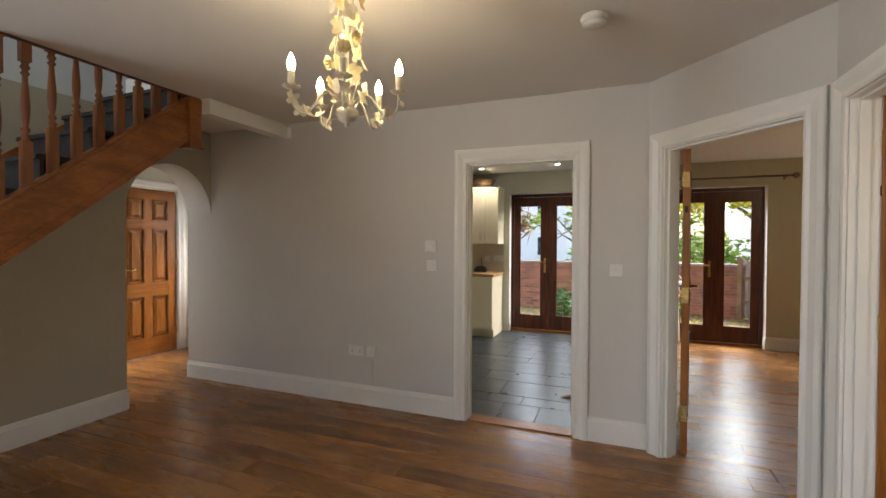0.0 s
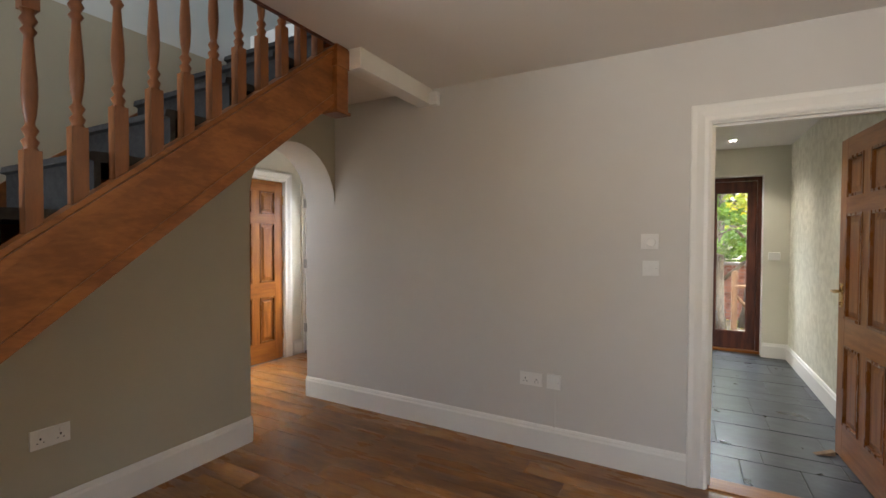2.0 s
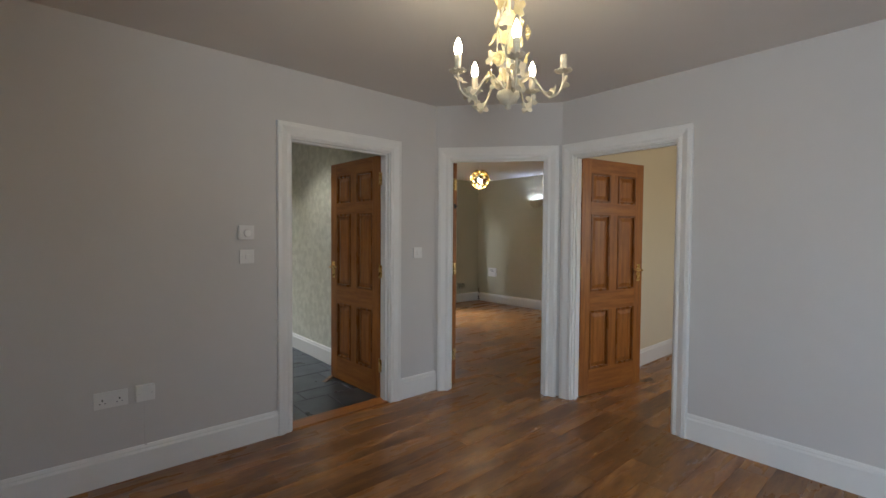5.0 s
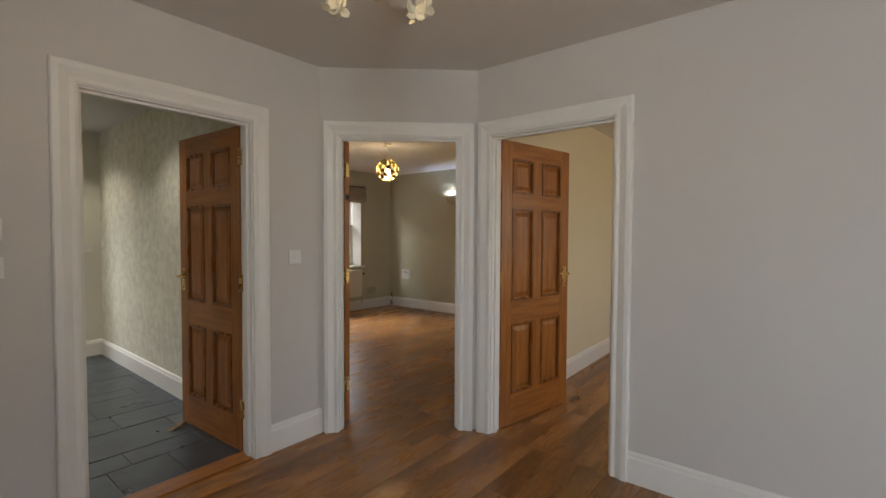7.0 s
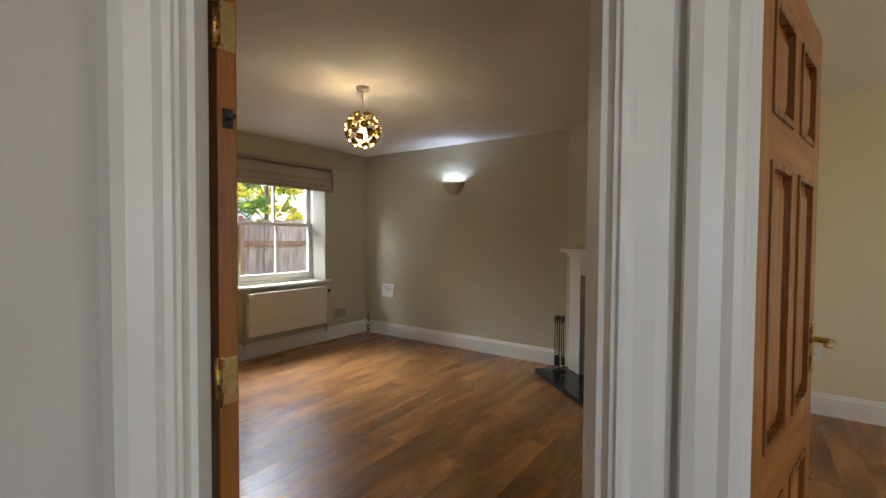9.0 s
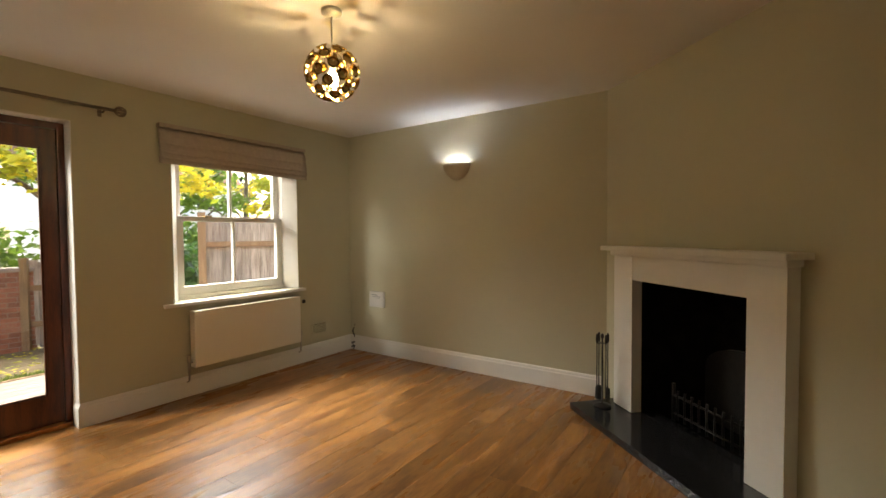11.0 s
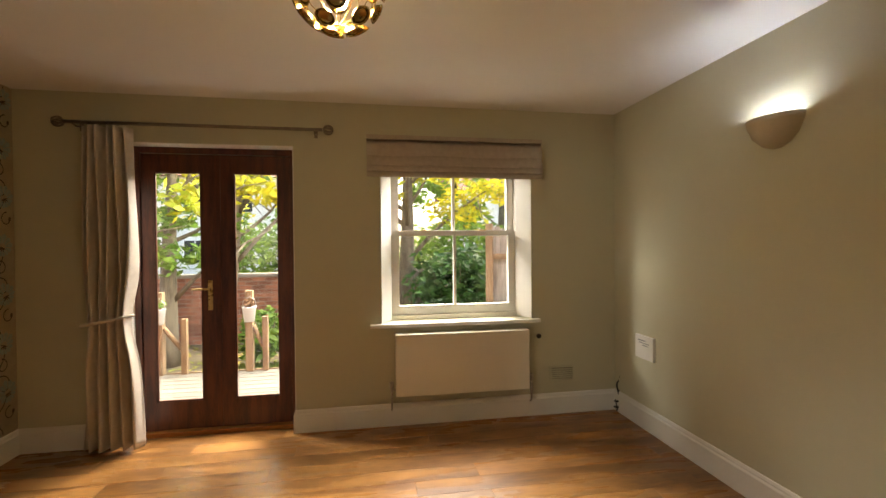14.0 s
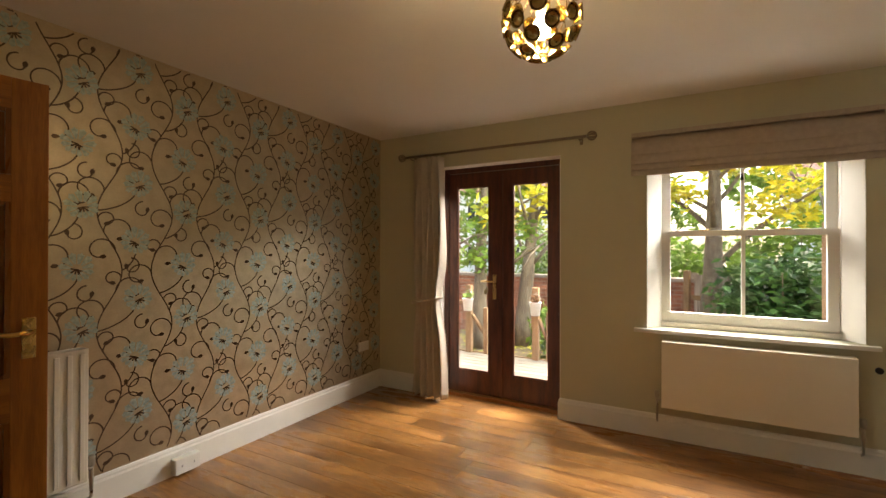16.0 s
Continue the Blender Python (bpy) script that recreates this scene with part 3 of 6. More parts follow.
wall("wall_dining_east", (4.39, 2.45), (4.39, -1.3), 0.009, TOP, "cream", "cream", "cream painted dining room wall")
# unseen end wall, opening assumed behind the dining fill
wall("wall_dining_south", (4.6, -1.2), (1.076, -1.2), 0.12, TOP, "cream", "render_white", "cream dining room wall", [(1.2, 2.6, 0.9, 2.1)])
LV = (0.087, LIV_BACK)
wall("wall_living_north", LV, (4.40, LIV_BACK), 0.28, TOP + 0.012, "living", "brick", "beige green painted outer wall",
     [(0.744 - 0.087, 1.868 - 0.087, 0.0, 2.095), (2.492 - 0.087, 3.682 - 0.087, 0.775, 2.06)])
wall_paper = wall("wall_living_west", (0.087, 3.386), (0.087, LIV_BACK + 0.28), 0.147, TOP + 0.012, "paper", "leafpaper", "taupe wallpapered wall with silver-blue flowers and scrolls")
wall("wall_kitchen_north", (-3.1, KIT_BACK), (-0.06, KIT_BACK), 0.28, TOP, "kitchen", "brick", "cream painted kitchen outer wall", [(1.66, 2.80, 0.0, 2.095)])
wall("wall_kitchen_west", (-3.0, 3.385), (-3.0, KIT_BACK + 0.28), 0.12, TOP, "kitchen", "render_white", "plain cream kitchen wall")
# lobby beyond the arch
wall("wall_lobby_west", (-5.04, 1.6), (-5.04, 4.5), 0.15, TOP, "kitchen", "render_white", "cream lobby wall", [(3.28 - 1.6, 4.04 - 1.6, 0.0, 2.0)])
wall("wall_lobby_north", (-5.04, 4.26), (-3.92, 4.26), 0.15, TOP, "kitchen", "render_white", "white lobby wall with glazed door", [(0.02, 0.82, 0.0, 2.02)])
wall("wall_lobby_east", (-3.92, 4.5), (-3.92, 3.386), 0.12, TOP, "kitchen", "render_white", "cream lobby wall")
wall("wall_lobby_south", (-3.9, 1.7), (-5.1, 1.7), 0.12, TOP, "kitchen", "render_white", "cream lobby end wall")


def arch_wall():
    """The wall under the stairs, with the arched opening that springs from the kitchen wall."""
    y0, y1, spring = 2.455, HALL_Y - 0.001, 1.60
    c, r, rise = (y0 + y1) / 2, (y1 - y0) / 2, 0.45
    pts = [(-0.6, 0.0), (y0, 0.0)]
    pts += [(c - r * math.cos(math.pi * k / 28), spring + rise * math.sin(math.pi * k / 28)) for k in range(28)]
    pts += [(y1, spring), (y1, TOP), (-0.6, TOP)]
    ob = solid("wall_stairs", prism(bmesh.new(), pts, 0, -3.92, -3.60), ["olive", "hall"], "sage olive painted wall under the stairs with an arch", "wall", "structure")
    for f in ob.data.polygons:
        if abs(f.normal.x) < 0.5 and f.center.y > y0 + 0.001 and f.center.z < TOP - 0.1:
            f.material_index = 1
    return ob


arch_wall()
# unseen wall; its opening is made up for the hall's side fill lamp
wall("wall_hall_west", (-3.60, -2.0), (-3.60, -0.601), 0.32, TOP, "hall", "render_white", "plain grey hall wall with an added opening behind the side fill lamp", [(0.3, 1.1, 0.85, 1.98)])
wall("wall_stairwell_west", (-3.60, -2.0), (-3.60, 4.5), 0.12, 5.0, "stairwall", "render_white", "pale stairwell wall above", bottom=TOP)
wall("wall_stairwell_south", (-2.6, -2.0), (-3.7, -2.0), 0.12, 5.0, "stairwall", "render_white", "pale stairwell end wall", bottom=TOP)
wall("wall_stairwell_east", (-2.45, 4.5), (-2.45, -2.1), 0.1, 5.0, "stairwall", "render_white", "pale landing wall", bottom=TOP + 0.25)
wall("wall_stairwell_north", (-3.7, 4.5), (-2.4, 4.5), 0.1, 5.0, "stairwall", "render_white", "pale landing wall", bottom=TOP + 0.25)
solid("ceiling_stairwell", boxes((-3.75, -2.35, -2.15, 4.6, 5.0, 5.1)), "ceiling", "white stairwell ceiling", "ceiling", "structure")

# skirting
skirting((-3.92, HALL_Y), (-1.070, HALL_Y))
skirting((-0.089, HALL_Y), (DIAG0[0] + 0.006, HALL_Y))
skirting((0.965, 1.490), (0.965, -2.0))
skirting((0.965, -2.0), (-3.6, -2.0))
skirting((-3.60, -2.0), (-3.60, 2.455))
skirting((-3.60, 2.455), (-3.92, 2.455))
skirting((0.087, 3.386), (0.087, LIV_BACK))
skirting((0.087, LIV_BACK), (0.744, LIV_BACK))
skirting((1.868, LIV_BACK + 0.085), (1.868, LIV_BACK - 0.018))
skirting((1.868, LIV_BACK), (4.40, LIV_BACK))
skirting((4.40, LIV_BACK), (4.40, 3.97))
skirting((3.0, 2.57), (1.08, 2.57))
skirting((1.08, 2.45), (4.39, 2.45)) 
skirting((4.39, 2.45), (4.39, -1.2))
skirting((4.39, -1.2), (1.075, -1.2))
skirting((1.075, -1.2), (1.075, 1.49))
skirting((-0.30, KIT_BACK), (-0.06, KIT_BACK))
skirting((-0.06, KIT_BACK), (-0.06, 3.386))
skirting((-5.04, 1.7), (-5.04, 3.20))
skirting((-5.04, 4.14), (-5.04, 4.26))
skirting((-3.92, 4.26), (-3.92, 3.386))


def doorway(p0, p1, s0, s1, thick, top=1.985):
    """Lining, stops and moulded architraves of an opening."""
    e = thing("door_frame", along(p0, p1), "white gloss painted door frame with moulded architrave", "door frame", "", "structure")
    part("lining", boxes((s0, s0 + 0.028, 0.001, thick - 0.001, 0, top - 0.028), (s1 - 0.028, s1, 0.001, thick - 0.001, 0, top - 0.028), (s0, s1, 0.001, thick - 0.001, top - 0.028, top)), "white", e)
    part("stop", boxes((s0 + 0.028, s0 + 0.041, 0.03, thick - 0.045, 0, top - 0.041), (s1 - 0.041, s1 - 0.028, 0.03, thick - 0.045, 0, top - 0.041), (s0 + 0.028, s1 - 0.028, 0.03, thick - 0.045, top - 0.041, top - 0.028)), "white", e)
    w = 0.075
    prof = [(0.012, 0), (0.012, 0.012), (0.024, 0.016), (0.042, 0.013), (0.060, 0.020), (0.078, 0.027), (w + 0.026, 0.027), (w + 0.032, 0.02), (w + 0.032, 0)]
    for y, sg in ((0, -1), (thick, 1)):
        for a, d in ((s0 + 0.008 + 0.012, -1), (s1 - 0.008 - 0.012, 1)):
            bm = bmesh.new()
            lo = [bm.verts.new((a + d * (q - 0.012), y + sg * h, 0.0)) for q, h in prof]
            hi = [bm.verts.new((a + d * (q - 0.012), y + sg * h, top - 0.020 + (q - 0.012))) for q, h in prof]
            bm.faces.new(lo), bm.faces.new(hi[::-1])
            for k in range(len(lo)):
                bm.faces.new((lo[k], lo[(k + 1) % len(lo)], hi[(k + 1) % len(lo)], hi[k]))
            part("architrave", bm, "white", e)
        z = top - 0.020
        bm = bmesh.new()
        rows = [((s0 + 0.020 - (q - 0.012), y + sg * h, z + (q - 0.012)), (s1 - 0.020 + (q - 0.012), y + sg * h, z + (q - 0.012))) for q, h in prof]
        a, b = [bm.verts.new(r[0]) for r in rows], [bm.verts.new(r[1]) for r in rows]
        bm.faces.new(a), bm.faces.new(b[::-1])
        for k in range(len(a)):
            bm.faces.new((a[k], a[(k + 1) % len(a)], b[(k + 1) % len(a)], b[k]))
        part("architrave", bm, "white", e)
    return e


doorway((-3.92, HALL_Y), (DIAG0[0], HALL_Y), 2.925, 3.756, 0.12)
doorway(DIAG0, DIAG1, 0.104, 0.944, 0.12)
doorway(DIAG1, (DIAG1[0], -2.0), 2.48 - 2.392, 2.48 - 1.565, 0.11)
doorway((-5.04, 1.6), (-5.04, 4.5), 3.28 - 1.6, 4.04 - 1.6, 0.15, 2.0)
solid("threshold", boxes((-0.965, -0.194, HALL_Y - 0.005, HALL_Y + 0.125, 0, 0.012), bevel=0.004), "oak_rail", "oak threshold strip at the kitchen door", "threshold", "structure")


def panel_door(m, label, width=0.762, height=1.955, handle_side=1, catch=True):
    """Six-panel oak door; hinge edge at x = 0, leaf along x, thickness in y from 0 to -0.04 by the hinge line."""
    e = thing("panelled_door", m, label, "door", "six-panel oak doors")
    t, st = 0.040, 0.105
    mid, z = width / 2, 0.006
    rails = [(0, 0.21), (0.70, 0.86), (1.50, 1.60), (height - 0.115, height)]
    part("stile", boxes((0, st, -t, 0, z, z + height), bevel=0.003), "oak_door", e)
    part("stile", boxes((width - st, width, -t, 0, z, z + height), bevel=0.003), "oak_door", e)
    for a, b in rails:
        part("rail", boxes((st, width - st, -t + 0.0005, -0.0005, z + a, z + b)), "oak_rail", e)
    for a, b in zip(rails, rails[1:]):
        part("muntin", boxes((mid - 0.048, mid + 0.048, -t + 0.001, -0.001, z + a[1], z + b[0])), "oak_door", e)
        for x0, x1 in ((st, mid - 0.048), (mid + 0.048, width - st)):
            bm, bead = bmesh.new(), bmesh.new()
            z0, z1 = z + a[1], z + b[0]
            box(bm, x0, x1, -t + 0.014, -0.014, z0, z1)
            for y, sg in ((-0.014, 1), (-t + 0.014, -1)):
                w = 0.016
                for i0, i1, k0, k1 in ((x0, x0 + w, z0, z1), (x1 - w, x1, z0, z1), (x0 + w, x1 - w, z0, z0 + w), (x0 + w, x1 - w, z1 - w, z1)):
                    box(bead, i0 + 0.0003, i1 - 0.0003, min(y, y + sg * 0.018), max(y, y + sg * 0.018), k0 + 0.0003, k1 - 0.0003)
                g, h = 0.028, 0.055
                o = [bm.verts.new((x, y + sg * 0.0005, q)) for x, q in ((x0 + g, z0 + g), (x1 - g, z0 + g), (x1 - g, z1 - g), (x0 + g, z1 - g))]
                i = [bm.verts.new((x, y + sg * 0.010, q)) for x, q in ((x0 + h, z0 + h), (x1 - h, z0 + h), (x1 - h, z1 - h), (x0 + h, z1 - h))]
                bm.faces.new(i)
                for k in range(4):
                    bm.faces.new((o[k], o[(k + 1) % 4], i[(k + 1) % 4], i[k]))
            pn = part("panel", bm, "oak_door", e)
            part("moulding", bead, "oak_bead", pn, "moulded bead round the panel, its shadow put into a darker colour")
    for hz in (0.22, 0.98, 1.72):
        bm = boxes((-0.003, 0.0, -0.036, 0.002, hz, hz + 0.10), (-0.030, 0.0, 0.0, 0.003, hz, hz + 0.10))
        tube(bm, [(-0.002, 0.005, hz - 0.004), (-0.002, 0.005, hz + 0.104)], 0.006, 8)
        hg = part("hinge", bm, "brass", e, "brass butt hinge")
        part("screw", boxes(*[(-0.0285 + 0.013 * (k % 2), -0.0225 + 0.013 * (k % 2), 0.0031, 0.0042, hz + 0.012 + 0.022 * k, hz + 0.018 + 0.022 * k) for k in range(4)]), "iron", hg)
    if catch:
        bm = boxes((-0.004, 0.02, -0.03, -0.01, 1.56, 1.60))
        tube(bm, [(-0.03, -0.02, 1.58), (0.01, -0.02, 1.58)], 0.006, 8)
        part("door_closer", bm, "iron", e, "dark concealed door closer chain")
    x = width - 0.055
    for y, sg in ((0, 1), (-t, -1)):
        h = part("handle", boxes((x - 0.02, x + 0.02, min(y, y + sg * 0.008), max(y, y + sg * 0.008), 0.93, 1.08), bevel=0.003), "brass", e, "brass lever handle on a backplate")
        bm = bmesh.new()
        tube(bm, [(x, y + sg * 0.004, 1.03), (x, y + sg * 0.045, 1.03), (x - 0.012, y + sg * 0.052, 1.03), (x - 0.06, y + sg * 0.052, 1.027), (x - 0.10, y + sg * 0.05, 1.034), (x - 0.115, y + sg * 0.046, 1.036)],
             [0.009, 0.008, 0.0085, 0.008, 0.008, 0.005], 10)
        part("lever", bm, "brass", h)
    return e


panel_door(pose(-0.197, 3.388, 0, 0, 0, 93), "golden oak six-panel door standing open into the kitchen")
panel_door(pose(0.478, 3.262, 0, 0, 0, 82), "golden oak six-panel door open against the papered wall")
panel_door(pose(1.077, 2.392, 0, 0, 0, -11.5), "golden oak six-panel door standing open into the dining room")
panel_door(pose(-5.058, 4.011, 0, 0, 0, -90), "closed golden oak six-panel door in the lobby", 0.70, 1.962, 1, False)


def french_doors(m, width, label):
    """A pair of glazed hardwood doors in a frame; x across, y outwards."""
    e = thing("french_doors", m, label, "french doors", "garden doors", "structure")
    h, f = 2.09, 0.045
    part("frame", boxes((0, f, 0, 0.09, 0.03, h), (width - f, width, 0, 0.09, 0.03, h), (f, width - f, 0, 0.09, h - f, h), bevel=0.002), "mahogany", e)
    part("sill", boxes((0, width, -0.035, 0.12, 0.0, 0.03), bevel=0.003), "oak_rail", e)
    lw = (width - 2 * f) / 2
    for k in (0, 1):
        x0 = f + k * lw
        oa, ob = (0.085, 0.110) if k == 0 else (0.110, 0.085)
        leaf = part("leaf", boxes((x0 + 0.002, x0 + oa, 0.015, 0.06, 0.034, h - f - 0.004), (x0 + lw - ob, x0 + lw - 0.002, 0.015, 0.06, 0.034, h - f - 0.004),
                                  (x0 + oa, x0 + lw - ob, 0.015, 0.06, 0.034, 0.235), (x0 + oa, x0 + lw - ob, 0.015, 0.06, h - f - 0.13, h - f - 0.004)), "mahogany", e)
        gx0, gx1, gz0, gz1 = x0 + oa, x0 + lw - ob, 0.235, h - f - 0.13
        part("bead", boxes((gx0, gx0 + 0.012, 0.02, 0.034, gz0, gz1), (gx1 - 0.012, gx1, 0.02, 0.034, gz0, gz1), (gx0 + 0.012, gx1 - 0.012, 0.02, 0.034, gz0, gz0 + 0.012), (gx0 + 0.012, gx1 - 0.012, 0.02, 0.034, gz1 - 0.012, gz1)), "mahogany", leaf)
        g = part("pane", boxes((gx0, gx1, 0.0375, 0.0385, gz0, gz1)), "glass", leaf)
        g.visible_shadow = False
    part("cover_strip", boxes((width / 2 - 0.022, width / 2 + 0.022, 0.004, 0.0148, 0.036, h - f - 0.006), bevel=0.004), "mahogany", e)
    x = width / 2 - 0.055
    hd = part("handle", boxes((x - 0.016, x + 0.016, 0.004, 0.0149, 0.90, 1.12), bevel=0.004), "brass", e, "brass lever handle and long plate")
    bm = bmesh.new()
    tube(bm, [(x, 0.004, 1.06), (x, -0.04, 1.06), (x - 0.02, -0.046, 1.06), (x - 0.11, -0.046, 1.06)], [0.009, 0.008, 0.009, 0.007], 10)
    part("lever", bm, "brass", hd)
    return e


french_doors(pose(0.746, LIV_BACK + 0.12, 0), 1.120, "dark mahogany glazed french doors with brass handle")
french_doors(pose(-1.438, KIT_BACK + 0.14, 0), 1.136, "dark mahogany glazed kitchen doors to the garden")


def door_reveal(x0, x1, y, top=2.0949):
    e = thing("door_reveal", pose(0, y, 0), "white painted reveal of the garden doors", "reveal", "", "structure")
    for a, b in ((x0, x0 + 0.006), (x1 - 0.006, x1)):
        part("jamb_lining", boxes((a, b, 0.001, 0.119, 0.0, top - 0.006)), "white", e)
    part("head_lining", boxes((x0, x1, 0.001, 0.119, top - 0.006, top)), "white", e)


door_reveal(0.7442, 1.8678, LIV_BACK)
door_reveal(-1.4398, -0.3002, KIT_BACK)


def sash_window():
    e = thing("window_1", pose(2.494, LIV_BACK + 0.12, 0.777), "white painted two-over-two sash window", "window", "", "structure")
    w, h = 1.186, 1.278
    part("window_frame", boxes((0, 0.085, 0, 0.13, 0, h), (w - 0.085, w, 0, 0.13, 0, h), (0.085, w - 0.085, 0, 0.13, h - 0.05, h), (0.085, w - 0.085, 0, 0.13, 0, 0.035)), "white", e)
    for name, y, z0, z1, b in (("lower_sash", 0.02, 0.037, 0.70, 0.07), ("upper_sash", 0.066, 0.665, h - 0.052, 0.04)):
        s = part(name, boxes((0.087, 0.145, y, y + 0.04, z0, z1), (w - 0.145, w - 0.087, y, y + 0.04, z0, z1), (0.145, w - 0.145, y, y + 0.04, z0, z0 + b),
                             (0.145, w - 0.145, y, y + 0.04, z1 - 0.038, z1), (w / 2 - 0.011, w / 2 + 0.011, y + 0.003, y + 0.037, z0 + b, z1 - 0.038)), "white", e)
        for x0, x1 in ((0.145, w / 2 - 0.011), (w / 2 + 0.011, w - 0.145)):
            g = part("pane", boxes((x0, x1, y + 0.019, y + 0.021, z0 + b, z1 - 0.038)), "glass", s)
            g.visible_shadow = False
    for x in (0.36, 0.82):
        part("sash_lift", boxes((x - 0.03, x + 0.03, 0.012, 0.058, 0.7005, 0.712), bevel=0.003), "brass", e, "small brass sash fastener")
    for pts in ([(0.001, -0.118), (0.083, -0.001), (0.001, -0.001)], [(w - 0.001, -0.118), (w - 0.001, -0.001), (w - 0.083, -0.001)]):
        part("reveal", prism(bmesh.new(), pts, 2, 0.0, h - 0.002), "white", e)
    part("window_sill", boxes((-0.085, w + 0.060, -0.165, -0.1205, -0.03, -0.004), (0.002, w - 0.002, -0.1205, -0.001, -0.03, -0.004), bevel=0.002), "white", e)
    return e


sash_window()


def glazed_front_door():
    e = thing("front_door", pose(-5.02, 4.28, 0), "white painted front door with tall obscured glazing", "door", "", "structure")
    part("frame", boxes((0.0, 0.03, 0, 0.1, 0, 2.02), (0.77, 0.80, 0, 0.1, 0, 2.02), (0.03, 0.77, 0, 0.1, 1.99, 2.02)), "white", e)
    leaf = part("leaf", boxes((0.032, 0.15, 0.01, 0.055, 0.03, 1.985), (0.65, 0.768, 0.01, 0.055, 0.03, 1.985), (0.15, 0.65, 0.01, 0.055, 0.03, 0.18), (0.15, 0.65, 0.01, 0.055, 0.80, 0.95), (0.15, 0.65, 0.01, 0.055, 1.86, 1.985), (0.15, 0.65, 0.022, 0.043, 0.18, 0.80)), "white", e)
    g = part("pane", boxes((0.15, 0.65, 0.028, 0.034, 0.95, 1.86)), "frosted", leaf, "obscured glass")
    g.visible_shadow = False
    for z in (0.25, 1.0, 1.7):
        part("hinge", boxes((0.012, 0.048, -0.004, 0.0098, z, z + 0.1)), "tin", e, "steel hinge")
    part("threshold", boxes((0.03, 0.77, 0, 0.1, 0.0, 0.028)), "mahogany", e)


glazed_front_door()

# ---- stairs ----
def stairs():
    e = thing("staircase", pose(0, 0, 0), "orange-brown pine staircase with turned balusters and dark carpet", "staircase", "", "structure")
    slope, y_top = 0.805, 2.40
    top = lambda y: 2.405 + slope * (y - y_top)
    low = lambda y: 2.105 + slope * (y - y_top)
    yb = y_top - 2.1 / slope
    part("string", prism(bmesh.new(), [(yb - 0.15, 0.0), (yb + 0.0, 0.0), (2.372, low(2.372)), (2.372, top(2.372) - 0.002), (yb - 0.15, top(yb - 0.15))], 0, -2.842, -2.800), "pine", e)
    # mouldings run along the string's edges
    for f, d0, d1, px in ((top, -0.045, -0.008, 0.010), (low, 0.0, 0.055, 0.008)):
        part("moulding", prism(bmesh.new(), [(yb + 0.02, f(yb + 0.02) + d0), (2.371, f(2.371) + d0), (2.371, f(2.371) + d1), (yb + 0.02, f(yb + 0.02) + d1)], 0, -2.7995, -2.80 + px), "pine", e)
    part("string_cap", prism(bmesh.new(), [(yb, top(yb) + 0.0005), (2.371, top(2.371) + 0.0005), (2.371, top(2.371) + 0.02), (yb, top(yb) + 0.02)], 0, -2.850, -2.788), "pine", e)
    part("wall_string", prism(bmesh.new(), [(yb - 0.15, 0.0), (yb + 0.2, 0.0), (2.6, low(2.6) + 0.05), (2.6, top(2.6) + 0.09), (yb - 0.15, top(yb - 0.15) + 0.09)], 0, -3.598, -3.575), "pine", e)
    n = 12
    rise = (TOP + 0.25) / (n + 1)
    going = rise / slope
    y0 = y_top - 2.405 / slope + 0.07
    for k in range(n):
        z = rise * (k + 1)
        ya = y0 + going * k
        part("tread", prism(bmesh.new(), [(ya - 0.02, z - 0.03), (ya - 0.015, z - 0.004), (ya, z), (ya + going - 0.002, z), (ya + going - 0.002, z - 0.035), (ya + 0.02, z - 0.035), (ya + 0.02, z - rise + 0.001), (ya, z - rise + 0.001), (ya, z - 0.035)], 0, -3.574, -2.843), "carpet", e)
    part("soffit", prism(bmesh.new(), [(yb + 0.05, 0.01), (2.44, low(2.44) - 0.0), (2.44, low(2.44) + 0.015), (yb + 0.05, 0.03)], 0, -3.574, -2.843), "olive", e)
    # turned balusters, each with square blocks at foot and head
    bm = boxes((-0.0215, 0.0215, -0.0215, 0.0215, -0.04, 0.235))
    prof = [(0.0215, 0.235), (0.016, 0.245), (0.0225, 0.262), (0.012, 0.276), (0.022, 0.296), (0.013, 0.310), (0.012, 0.318), (0.0165, 0.345), (0.0205, 0.40), (0.0195, 0.45), (0.0135, 0.54), (0.0115, 0.575), (0.021, 0.590), (0.012, 0.604), (0.0225, 0.622), (0.014, 0.640), (0.0215, 0.652)]
    lathe(bm, prof, 12)
    box(bm, -0.0215, 0.0215, -0.0215, 0.0215, 0.652, 0.86)
    me = mesh_of("baluster", bm, "turned")
    k = 0
    y = 2.275
    while y > yb + 0.1:
        piece("baluster", me, e, pose(-2.819, y, top(y) + 0.018))
        y -= 0.1185
    part("handrail", prism(bmesh.new(), [(yb - 0.05, top(yb - 0.05) + 0.83), (2.45, top(2.45) + 0.83), (2.45, top(2.45) + 0.89), (yb - 0.05, top(yb - 0.05) + 0.89)], 0, -2.85, -2.788), "pine", e)
    # hanging newel at the top, with a moulded foot
    nw = part("newel", boxes((-2.862, -2.772, 2.373, 2.465, 2.055, 3.35), bevel=0.003), "pine", e)
    part("newel_foot", boxes((-2.874, -2.760, 2.361, 2.477, 2.035, 2.0545), bevel=0.006), "pine", nw)
    part("newel_collar", boxes((-2.870, -2.764, 2.365, 2.473, 2.29, 2.40), bevel=0.004), "pine", nw)
    part("newel", boxes((-2.862, -2.772, yb - 0.19, yb - 0.10, 0.0, 1.15), bevel=0.003), "pine", e)
